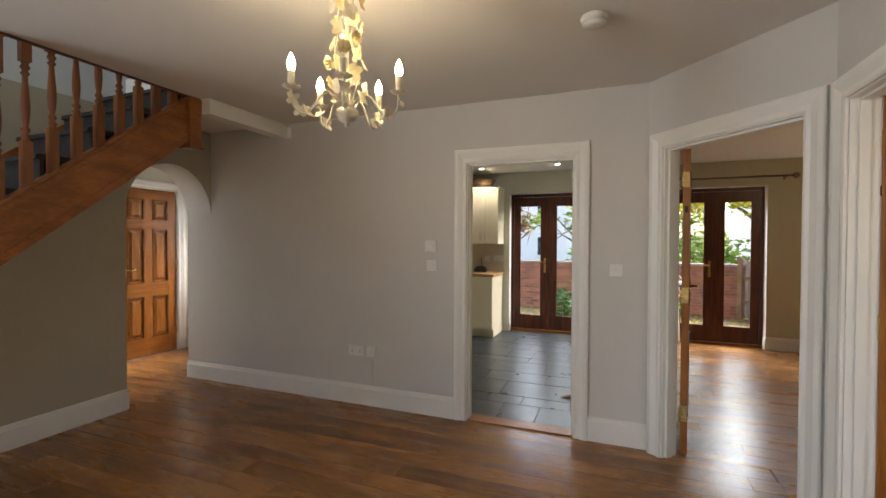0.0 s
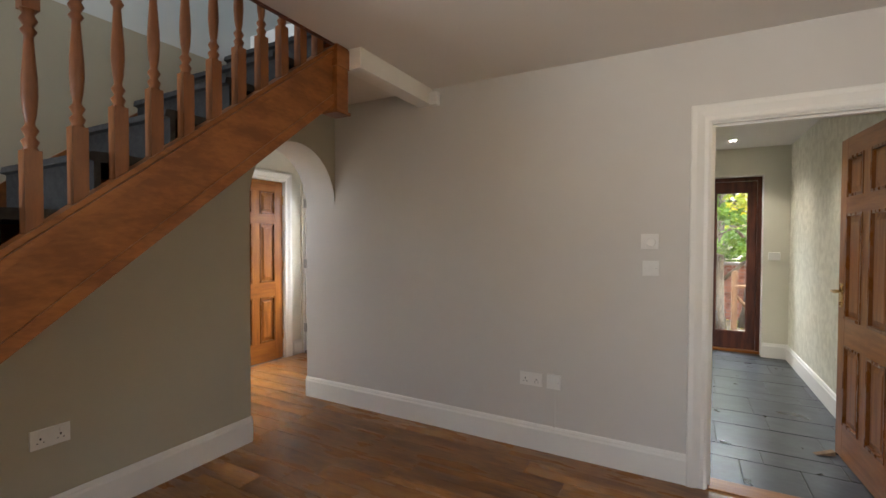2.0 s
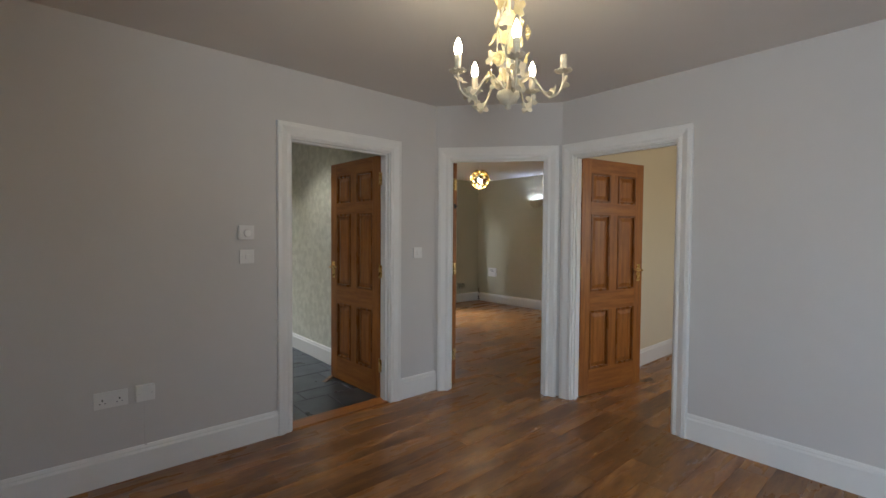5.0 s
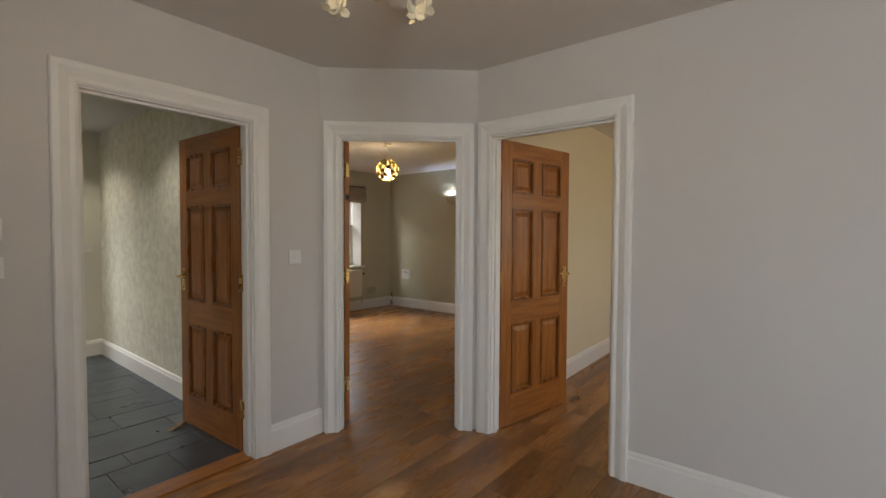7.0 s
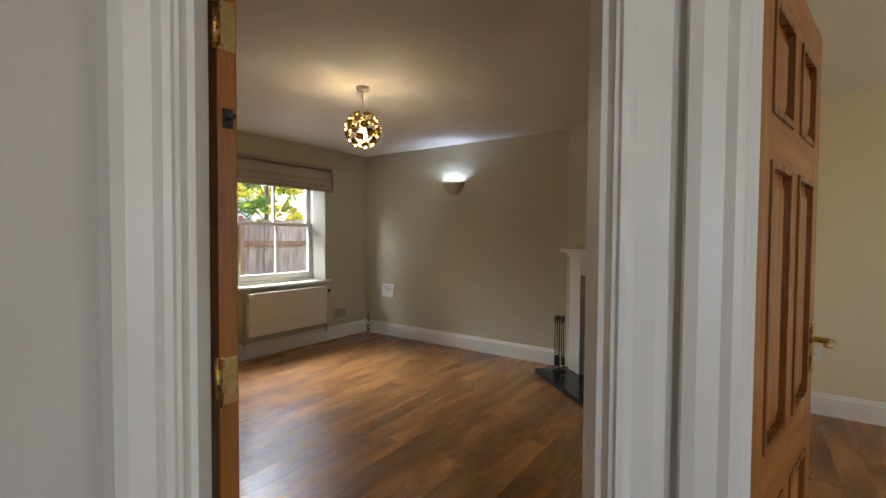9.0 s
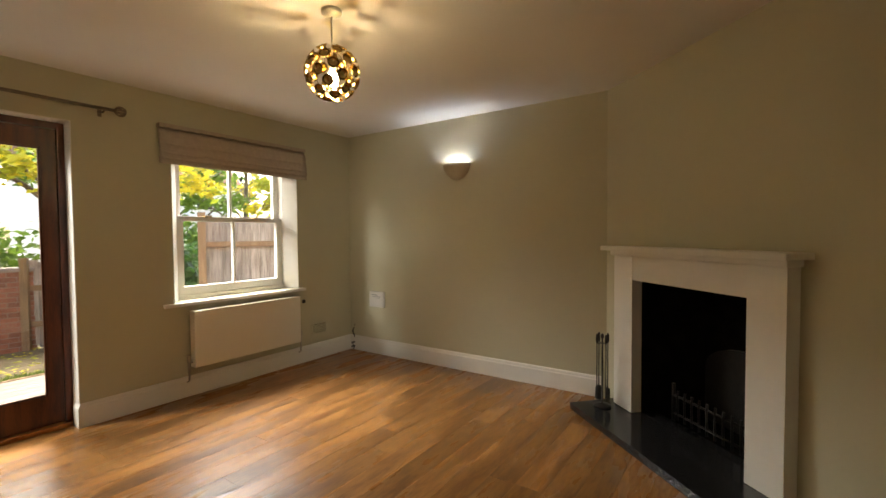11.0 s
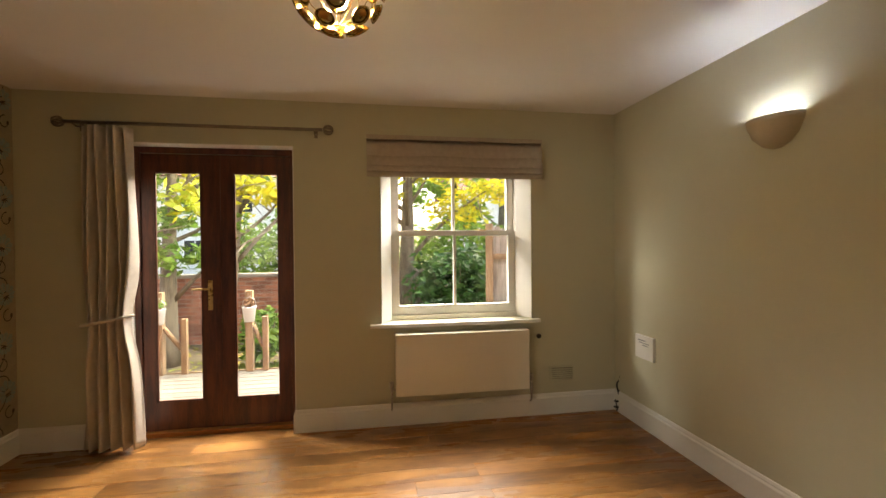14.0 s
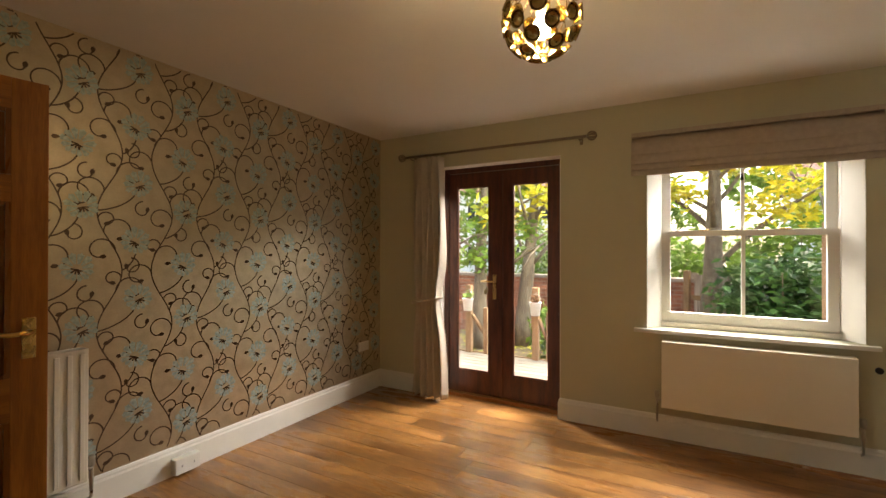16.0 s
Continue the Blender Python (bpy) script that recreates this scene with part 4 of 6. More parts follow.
    # dark edging board of the opening in the ceiling
    part("opening_trim", boxes((-2.80, -2.786, -2.0, 2.372, TOP - 0.012, TOP + 0.25)), "mahogany", e, "dark wood edging of the ceiling opening")


stairs()
solid("ceiling_beam", boxes((-2.80, -2.685, 2.466, HALL_Y - 0.001, 2.295, TOP - 0.0005), bevel=0.002), "white", "white boxed trimmer beam under the ceiling", "beam", "structure")
solid("cable_box", boxes((-2.684, -2.625, HALL_Y - 0.05, HALL_Y - 0.0005, 2.285, 2.375), bevel=0.004), "plastic", "small white cable box at the beam end", "cable box")


# ---- hall fittings ----
def wall_plate(name, m, w, h, label, category, extra="", d=0.012):
    """A plate on a wall; local x along the wall, y out of it (negative), z up, centred."""
    e = thing(name, m, label, category)
    part("plate", boxes((-w / 2, w / 2, -d, -0.0005, -h / 2, h / 2), bevel=0.003), "plastic", e)
    if extra == "socket":
        for cx in (-w / 4, w / 4):
            part("pin_holes", boxes((cx - 0.003, cx + 0.003, -d - 0.0008, -d + 0.001, -0.004, 0.006), (cx - 0.014, cx - 0.008, -d - 0.0008, -d + 0.001, -0.018, -0.014), (cx + 0.008, cx + 0.014, -d - 0.0008, -d + 0.001, -0.018, -0.014)), "dark", e)
            part("rocker", boxes((cx - 0.006, cx + 0.006, -d - 0.004, -d + 0.001, 0.014, 0.030), bevel=0.001), "plastic", e)
    if extra == "switch":
        part("rocker", boxes((-0.011, 0.011, -d - 0.004, -d + 0.001, -0.014, 0.014), bevel=0.002), "plastic", e)
        part("screws", boxes((-w / 2 + 0.012, -w / 2 + 0.016, -d - 0.0008, -d + 0.001, -0.002, 0.002), (w / 2 - 0.016, w / 2 - 0.012, -d - 0.0008, -d + 0.001, -0.002, 0.002)), "tin", e)
    if extra == "blank":
        part("screws", boxes((-w / 2 + 0.012, -w / 2 + 0.016, -d - 0.0008, -d + 0.001, -0.002, 0.002), (w / 2 - 0.016, w / 2 - 0.012, -d - 0.0008, -d + 0.001, -0.002, 0.002)), "tin", e)
    return e


NORTH = lambda x, z, y=HALL_Y: pose(x, y, z)
wall_plate("double_socket", NORTH(-1.945, 0.450), 0.146, 0.086, "white plastic double wall socket above the skirting", "socket", "socket")
wall_plate("aerial_plate", NORTH(-1.795, 0.455), 0.086, 0.086, "white plastic outlet plate with a cable below", "socket", "blank", 0.03)
solid("wall_cable", boxes((-1.800, -1.790, HALL_Y - 0.008, HALL_Y - 0.0005, 0.161, 0.411)), "hall", "painted-over cable trunking on the wall", "cable")
th = wall_plate("thermostat", NORTH(-1.264, 1.333), 0.090, 0.086, "white room thermostat with a round dial", "thermostat", "", 0.03)
bm = bmesh.new()
lathe(bm, [(0.026, 0), (0.026, 0.006), (0.020, 0.010), (0.018, 0.010)], 20)
part("dial", bm, "plastic", th, at=pose(0.006, -0.030, -0.004, 90))
wall_plate("light_switch", NORTH(-1.258, 1.182), 0.086, 0.086, "white plastic light switch below the thermostat", "light switch", "switch")
wall_plate("light_switch", NORTH(0.085, 1.180), 0.086, 0.086, "white plastic light switch between the doorways", "light switch", "switch")
wall_plate("double_socket", pose(-3.60, 1.40, 0.447, 0, 0, -90) @ pose(0, 0, 0, 0, 0, 180), 0.146, 0.086, "white plastic double wall socket under the stairs", "socket", "socket")

# smoke alarm
e = thing("smoke_alarm", pose(-0.02, 2.24, TOP), "white round ceiling smoke alarm", "smoke alarm")
bm = bmesh.new()
lathe(bm, [(0.060, -0.001), (0.062, -0.012), (0.058, -0.020), (0.048, -0.022), (0.048, -0.027), (0.055, -0.029), (0.052, -0.040), (0.030, -0.046), (0.004, -0.047)], 28)
part("body", bm, "plastic", e)
bm = bmesh.new()
lathe(bm, [(0.008, -0.048), (0.007, -0.0505), (0.001, -0.051)], 10, (0.02, 0, 0))
part("test_button", bm, "plastic", e)


def petal_ring(bm, centre, axis, r, n, cup, width):
    axis = Vector(axis).normalized()
    a = axis.orthogonal().normalized()
    b = axis.cross(a)
    c = Vector(centre)
    for k in range(n):
        t = 2 * math.pi * k / n
        d, s = math.cos(t) * a + math.sin(t) * b, -math.sin(t) * a + math.cos(t) * b
        p = [c, c + d * r * 0.5 + s * width + axis * cup * 0.3, c + d * r + s * width * 0.5 + axis * cup, c + d * r - s * width * 0.5 + axis * cup, c + d * r * 0.5 - s * width + axis * cup * 0.3]
        lo = [bm.verts.new(q) for q in p]
        hi = [bm.verts.new(q + axis * 0.0018) for q in p]
        bm.faces.new(lo[::-1]), bm.faces.new(hi)
        for i in range(5):
            bm.faces.new((lo[i], lo[(i + 1) % 5], hi[(i + 1) % 5], hi[i]))


def chandelier():
    e = thing("chandelier", pose(-0.86, 1.49, 0), "cream painted metal chandelier with roses, leaves and five candle arms", "chandelier")
    bm = bmesh.new()
    lathe(bm, [(0.003, 1.797), (0.012, 1.803), (0.008, 1.812), (0.030, 1.822), (0.043, 1.845), (0.040, 1.862), (0.020, 1.866), (0.008, 1.870), (0.006, 2.30), (0.012, 2.305), (0.004, 2.31)], 18)
    part("stem", bm, "creammetal", e)
    bm = bmesh.new()
    for k in range(7):
        z = 2.312 + 0.012 * k
        tube(bm, [(0.006 * math.cos(t) * (k % 2), 0.006 * math.cos(t) * (1 - k % 2), z + 0.009 * math.sin(t)) for t in [2 * math.pi * q / 8 for q in range(9)]], 0.0016, 5, False)
    part("chain", bm, "creammetal", e)
    bm = bmesh.new()
    lathe(bm, [(0.048, TOP - 0.001), (0.046, TOP - 0.012), (0.02, TOP - 0.022), (0.004, TOP - 0.026)], 20)
    part("ceiling_rose", bm, "creammetal", e)
    rnd = random.Random(4)
    for k in range(5):
        t = radians(72 * k + 12)
        c, s = math.cos(t), math.sin(t)
        at = lambda r, z: (r * c, r * s, z)
        arm = bmesh.new()
        tube(arm, rounded([at(0.012, 1.865), at(0.05, 1.912), at(0.09, 1.912), at(0.122, 1.860), at(0.152, 1.822), at(0.190, 1.842), at(0.200, 1.885), at(0.20, 1.912)]), 0.0042, 8)
        arm_ob = part("arm", arm, "creammetal", e)
        bm = bmesh.new()
        petal_ring(bm, at(0.20, 1.908), (0, 0, 1), 0.032, 10, 0.010, 0.010)
        part("drip_pan", bm, "creammetal", arm_ob)
        bm = bmesh.new()
        lathe(bm, [(0.012, 1.911), (0.0125, 1.973), (0.009, 1.976)], 12, at(0.20, 0))
        part("candle_sleeve", bm, "creammetal", arm_ob)
        if k != 4:
            bm = bmesh.new()
            lathe(bm, [(0.008, 1.976), (0.0135, 1.988), (0.0145, 1.997), (0.0110, 2.016), (0.005, 2.030), (0.001, 2.037)], 14, at(0.20, 0))
            part("bulb", bm, "bulb", arm_ob, "lit flame-shaped bulb")
        bm = bmesh.new()
        for r, z in ((0.075, 1.908), (0.150, 1.835), (0.196, 1.875), (0.17, 1.842)):
            ax = Vector((rnd.uniform(-1, 1), rnd.uniform(-1, 1), rnd.uniform(-0.2, 1)))
            petal_ring(bm, Vector(at(r, z)) + ax * 0.006, ax, 0.026, 4, 0.006, 0.011)
        part("leaf_spray", bm, "creammetal", arm_ob)
    # the flowering vine that climbs the stem
    bm = bmesh.new()
    for q in range(5):
        ph = q * 1.256
        tube(bm, [((0.012 + 0.034 * math.sin(math.pi * u / 14) ** 0.8) * math.cos(ph + 0.22 * u), (0.012 + 0.034 * math.sin(math.pi * u / 14) ** 0.8) * math.sin(ph + 0.22 * u), 1.87 + 0.43 * u / 14) for u in range(15)], 0.0026, 6)
    part("vine", bm, "creammetal", e)
    for q in range(24):
        z = 1.90 + 0.39 * q / 23
        t = q * 2.4
        r = 0.058 - 0.028 * (q / 23) + rnd.uniform(0, 0.022)
        c = Vector((r * math.cos(t), r * math.sin(t), z))
        ax = Vector((math.cos(t), math.sin(t), rnd.uniform(-0.3, 0.5)))
        bm = bmesh.new()
        if q % 3 == 1:
            for rr, cup, nn in ((0.026, 0.006, 6), (0.018, 0.012, 5), (0.010, 0.016, 4)):
                petal_ring(bm, c, ax, rr, nn, cup, rr * 0.55)
            part("rose", bm, "yellowleaf_metal", e, "pale yellow metal rose")
        else:
            petal_ring(bm, c, ax, 0.031, 4, rnd.uniform(-0.006, 0.01), 0.015)
            part("leaf", bm, "yellowleaf_metal" if q % 2 else "creammetal", e)


chandelier()
lamp("chandelier_glow", "POINT", pose(-0.86, 1.49, 2.17), 0.6, (1.0, 0.78, 0.48), (0.12,))

# ---- sitting room ----
def globe_pendant():
    e = thing("globe_pendant", pose(2.325, 4.735, -0.035), "gold disc globe pendant lamp, lit", "pendant lamp")
    C, R = Vector((0, 0, 2.148)), 0.128
    bm = bmesh.new()
    lathe(bm, [(0.05, TOP + 0.046), (0.05, TOP + 0.029), (0.044, TOP + 0.021), (0.01, TOP + 0.015)], 24)
    part("ceiling_rose", bm, "plastic", e)
    bm = bmesh.new()
    tube(bm, [(0, 0, TOP + 0.016), (0, 0, 2.2)], 0.0035, 8)
    part("cord", bm, "plastic", e)
    bm = bmesh.new()
    lathe(bm, [(0.018, 2.215), (0.018, 2.165), (0.012, 2.16)], 12)
    part("lampholder", bm, "plastic", e)
    bm = bmesh.new()
    lathe(bm, [(0.012, 2.160), (0.026, 2.135), (0.030, 2.115), (0.024, 2.092), (0.004, 2.084)], 14)
    part("bulb", bm, "bulb", e, "lit warm bulb")
    n = 44
    for k in range(n):
        z = 1 - 2 * (k + 0.5) / n
        t = k * 2.39996
        d = Vector((math.sqrt(1 - z * z) * math.cos(t), math.sqrt(1 - z * z) * math.sin(t), z))
        if z > 0.93:
            continue
        a = d.orthogonal().normalized()
        b = d.cross(a)
        bm = bmesh.new()
        rings = []
        for rr, h in ((0.006, -0.012), (0.018, -0.009), (0.027, 0.004), (0.029, 0.006), (0.019, -0.006), (0.006, -0.009)):
            rings.append([bm.verts.new(C + d * (R + h) + rr * (math.cos(2 * math.pi * q / 12) * a + math.sin(2 * math.pi * q / 12) * b)) for q in range(12)])
        skin(bm, rings)
        part("disc", bm, "gold", e)
    bm = bmesh.new()
    for k in range(6):
        t = math.pi * k / 6
        tube(bm, [C + (R - 0.014) * Vector((math.cos(t) * math.sin(u), math.sin(t) * math.sin(u), math.cos(u))) for u in [2 * math.pi * q / 24 for q in range(25)]], 0.0015, 4, False)
    part("wire_frame", bm, "gold", e)


globe_pendant()
lamp("pendant_glow", "POINT", pose(2.325, 4.735, 2.03), 1.5, (1.0, 0.80, 0.5), (0.034,))


def sconce():
    e = thing("wall_sconce", pose(4.40, 5.32, 1.83, 0, 0, 90) @ Matrix.Diagonal((1.15, 1.15, 1.2, 1)), "plain plaster half-bowl wall uplighter, lit", "wall light")
    bm = bmesh.new()
    n = 18
    outer = [[bm.verts.new((r * math.cos(math.pi * k / n), r * 0.75 * math.sin(math.pi * k / n), z)) for k in range(n + 1)] for r, z in
             ((0.02, 0.0), (0.06, 0.015), (0.10, 0.05), (0.125, 0.10), (0.13, 0.125), (0.12, 0.125), (0.11, 0.09), (0.05, 0.03))]
    for p, q in zip(outer, outer[1:]):
        for k in range(n):
            bm.faces.new((p[k], p[k + 1], q[k + 1], q[k])).smooth = True
    bm.faces.new(outer[0]), bm.faces.new(outer[-1])
    part("bowl", bm, "plaster", e)
    bm = bmesh.new()
    lathe(bm, [(0.01, 0.03), (0.022, 0.05), (0.026, 0.075), (0.02, 0.10), (0.004, 0.11)], 12, (0, 0.045, 0))
    part("bulb", bm, "coolbulb", e, "lit cool white bulb")


sconce()


def roman_blind():
    e = thing("roman_blind", pose(2.394, LIV_BACK, 0), "beige linen roman blind, drawn up over the window", "blind")
    w = 1.36
    part("headrail", boxes((0, w, -0.055, -0.001, 2.155, 2.185), bevel=0.002), "fabric", e)
    folds = [(2.153, 2.02, 0.058, 0.030), (2.055, 1.955, 0.068, 0.040), (1.975, 1.915, 0.072, 0.046), (1.93, 1.872, 0.066, 0.035)]
    for top, bottom, d, i in folds:
        bm = bmesh.new()
        n = 24
        prof = [(top, i), (top - 0.3 * (top - bottom), d - 0.006), (bottom + 0.012, d), (bottom, d - 0.004), (bottom + 0.004, i + 0.004), (top - 0.01, i - 0.006)]
        rows = []
        for k in range(n + 1):
            x = w * k / n
            sag = 0.006 * math.sin(9 * x + top * 20) * 0.5
            rows.append([bm.verts.new((x, -y - sag * 0.5, z + sag * 0.4)) for z, y in prof])
        for p, q in zip(rows, rows[1:]):
            for k in range(len(prof)):
                bm.faces.new((p[k], p[(k + 1) % len(prof)], q[(k + 1) % len(prof)], q[k])).smooth = True
        bm.faces.new(rows[0]), bm.faces.new(rows[-1][::-1])
        part("fold", bm, "fabric", e)
    bm = bmesh.new()
    tube(bm, [(0.67, -0.03, 1.88), (0.67, -0.03, 1.84)], 0.0015, 5)
    lathe(bm, [(0.003, 1.845), (0.011, 1.80), (0.004, 1.797)], 8, (0.67, -0.03, 0))
    part("cord_acorn", bm, "iron", e, "dark cord acorn")


roman_blind()


def panel_radiator(m, w, h, label, ribs=True):
    """Flat steel radiator; x along the wall, y out of it is negative."""
    e = thing("radiator", m, label, "radiator")
    part("front_panel", boxes((0, w, -0.105, -0.085, 0, h), bevel=0.006), "radiator", e)
    part("back_panel", boxes((0.01, w - 0.01, -0.045, -0.03, 0.01, h - 0.01)), "radiator", e)
    part("top_grille", boxes((0.002, w - 0.002, -0.084, -0.03, h - 0.012, h - 0.001)), "radiator", e)
    for x in (0.0005, w - 0.0055):
        part("side_panel", boxes((x, x + 0.005, -0.0845, -0.03, 0.0, h - 0.013)), "radiator", e)
    if ribs:
        k = 0.03
        while k < w - 0.02:
            part("rib", boxes((k, k + 0.022, -0.113, -0.1052, 0.02, h - 0.02), bevel=0.004), "radiator", e)
            k += 0.05
    for x in (0.12, w - 0.12):
        part("bracket", boxes((x - 0.015, x + 0.015, -0.0295, -0.0005, 0.05, h - 0.05)), "radiator", e)
    for x, s in ((-0.03, 1), (w + 0.03, -1)):
        bm = bmesh.new()
        tube(bm, [(x + s * 0.03, -0.06, 0.04), (x, -0.06, 0.04), (x, -0.06, -0.02), (x, -0.06, -0.10), (x, -0.03, -0.12)], [0.008, 0.010, 0.010, 0.007, 0.007], 8)
        lathe(bm, [(0.010, 0.05), (0.016, 0.055), (0.017, 0.10), (0.012, 0.105)], 12, (x, -0.06, 0))
        part("valve", bm, "nickel", e, "small metal radiator valve")
    return e


panel_radiator(pose(2.592, LIV_BACK, 0.245), 1.03, 0.46, "cream enamel flat radiator under the window", False)
panel_radiator(pose(0.087, 3.70, 0.20, 0, 0, 90), 0.62, 0.65, "white ribbed panel radiator behind the open door")

# grille, cable exit, plates
e = thing("air_vent", pose(3.933, LIV_BACK, 0.316), "beige louvred air vent low on the wall", "air vent")
part("frame", boxes((-0.105, 0.105, -0.008, -0.0005, -0.065, -0.05), (-0.105, 0.105, -0.008, -0.0005, 0.05, 0.065), (-0.105, -0.09, -0.008, -0.0005, -0.05, 0.05), (0.09, 0.105, -0.008, -0.0005, -0.05, 0.05)), "living", e)
for k in range(6):
    part("slat", prism(bmesh.new(), [(-0.002, -0.047 + 0.0165 * k), (-0.010, -0.05 + 0.0165 * k), (-0.010, -0.047 + 0.0165 * k), (-0.002, -0.038 + 0.0165 * k)], 0, -0.09, 0.09), "living", e)
part("backing", boxes((-0.089, 0.089, -0.0015, -0.0005, -0.049, 0.049)), "dark", e)
e = thing("stopcock_knob", pose(3.737, LIV_BACK, 0.63, 90), "small dark round knob on the wall", "knob")
bm = bmesh.new()
lathe(bm, [(0.020, 0.0005), (0.020, 0.012), (0.014, 0.022), (0.004, 0.024)], 14)
part("knob", bm, "iron", e)
pl = wall_plate("control_plate", pose(4.40, 6.37, 0.602, 0, 0, -90), 0.21, 0.17, "white square wall plate with small grey print", "wall plate", "", 0.022)
part("print", boxes((-0.07, 0.02, -0.0228, -0.0215, 0.045, 0.053), (-0.06, 0.06, -0.0228, -0.0215, 0.028, 0.034), (-0.02, 0.05, -0.0228, -0.0215, 0.012, 0.018)), "grey_text", pl, "grey lines of small print")
wall_plate("blank_plate", pose(0.087, 6.53, 0.435, 0, 0, 90), 0.146, 0.086, "beige double outlet plate on the wallpaper", "socket", "blank")
e = thing("surface_socket", pose(0.105, 4.835, 0.062, 0, 0, 90), "white surface-mounted socket box on the skirting", "socket")
part("back_box", boxes((-0.075, 0.075, -0.045, -0.0005, -0.045, 0.045), bevel=0.003), "plastic", e)
part("front_plate", boxes((-0.073, 0.073, -0.054, -0.0452, -0.043, 0.043), bevel=0.002), "plastic", e)
part("pin_holes", boxes(*[(cx - 0.003, cx + 0.003, -0.0552, -0.0535, -0.004, 0.006) for cx in (-0.036, 0.036)]), "dark", e)
e = thing("cable_bundle", pose(4.40, 6.76, 0), "black aerial cable bundle in the room corner", "cable")
rnd = random.Random(8)
for k in range(3):
    bm = bmesh.new()
    tube(bm, [(0.03 * math.sin(u * 0.9 + k * 2) * (1 - u / 14), -0.02 + 0.02 * math.cos(u * 1.1 + k), 0.008 + (0.20 + 0.04 * k) * (u / 12) ** 1.3) for u in range(13)], 0.006, 6)
    part("cable", bm, "iron", e)
bm = bmesh.new()
tube(bm, [(0.035 * math.cos(u * 0.55) * (1 - 0.01 * u), -0.02 + 0.03 * math.sin(u * 0.55), 0.012 + 0.004 * u) for u in range(26)], 0.008, 6)
part("coil", bm, "iron", e)


# curtain and pole
def curtain_pole():
    e = thing("curtain_pole", pose(0, LIV_BACK - 0.095, 2.195), "slim brushed metal curtain pole with cage finials", "curtain pole")
    bm = bmesh.new()
    tube(bm, [(0.43, 0, 0), (2.085, 0, 0)], 0.012, 12)
    part("pole", bm, "pewter", e)
    for x in (0.41, 2.125):
        bm = bmesh.new()
        for q in range(4):
            t = math.pi * q / 4
            tube(bm, [(x + 0.033 * math.cos(u), 0.033 * math.sin(u) * math.cos(t), 0.033 * math.sin(u) * math.sin(t)) for u in [2 * math.pi * j / 14 for j in range(15)]], 0.005, 5, False)
        part("finial", bm, "pewter", e, "round metal cage finial")
    for x in (0.50, 2.03):
        bm = boxes((x - 0.012, x + 0.012, 0.09, 0.0945, -0.04, 0.02))
        tube(bm, [(x, 0.092, -0.01), (x, 0.03, -0.02), (x, 0.0, -0.012)], 0.006, 8)
        part("bracket", bm, "pewter", e)
    for k in range(7):
        x = 0.55 + 0.035 * k
        bm = bmesh.new()
        tube(bm, [(x, 0.014 * math.cos(u), -0.004 + 0.014 * math.sin(u)) for u in [2 * math.pi * j / 10 for j in range(11)]], 0.002, 5, False)
        part("ring", bm, "pewter", e)


curtain_pole()


def curtain():
    e = thing("curtain", pose(0, LIV_BACK - 0.095, 0), "beige linen curtain, gathered and tied back", "curtain")
    bm = bmesh.new()
    nx, nz = 72, 40
    rows = []
    for j in range(nz + 1):
        z = 0.02 + 2.15 * j / nz
        pinch = math.exp(-((z - 0.88) / 0.22) ** 2)
        x0 = 0.525 + 0.03 * pinch + 0.035 * (z / 2.15)
        x1 = 0.885 - 0.045 * z / 2.15 - 0.035 * pinch
        row = []
        for i in range(nx + 1):
            u = i / nx
            amp = 0.042 * (1 - 0.4 * pinch)
            y = amp * math.sin(u * 2 * math.pi * 5.2 + 0.6 * math.sin(3 * z)) + 0.012 * math.sin(u * 17 + z * 2.2)
            row.append((x0 + (x1 - x0) * u + 0.006 * math.sin(z * 5 + u * 20), y - 0.02 * pinch, z))
        rows.append(row)
    front = [[bm.verts.new(p) for p in r] for r in rows]
    back = [[bm.verts.new((p[0], p[1] + 0.004, p[2])) for p in r] for r in rows]
    for g, flip in ((front, False), (back, True)):
        for j in range(nz):
            for i in range(nx):
                q = (g[j][i], g[j][i + 1], g[j + 1][i + 1], g[j + 1][i])
                bm.faces.new(q[::-1] if flip else q).smooth = True
    for j in range(nz):
        for i in (0, nx):
            bm.faces.new((front[j][i], front[j + 1][i], back[j + 1][i], back[j][i]))
    for i in range(nx):
        for j in (0, nz):
            bm.faces.new((front[j][i], front[j][i + 1], back[j][i + 1], back[j][i]))
    part("drape", bm, "curtain", e)
    bm = bmesh.new()
    tube(bm, [(0.695 + 0.155 * math.cos(u), -0.02 + 0.058 * math.sin(u), 0.885 + 0.03 * math.cos(u)) for u in [2 * math.pi * j / 20 for j in range(21)]], 0.010, 8, False)
    part("tieback", bm, "curtain", e, "cord tieback")


curtain()


# fireplace across the corner
FIRE = pose(4.40, 3.93, 0, 0, 0, math.degrees(math.atan2(-0.733, -0.68)))
# local: x along the breast, y towards the corner is positive to the left; the room lies at negative y
def fireplace():
    wall_l = 1.862
    s0, s1 = 0.42, 1.31
    bm_wall = wall("chimney_breast", (4.40, 3.93), (4.40 - 0.68 * wall_l, 3.93 - 0.733 * wall_l), 0.12, TOP + 0.012, "living", "soot", "beige green painted chimney breast across the corner",
                   [(s0, s1, 0.0, 0.985)], edge=1)
    return bm_wall


fireplace()
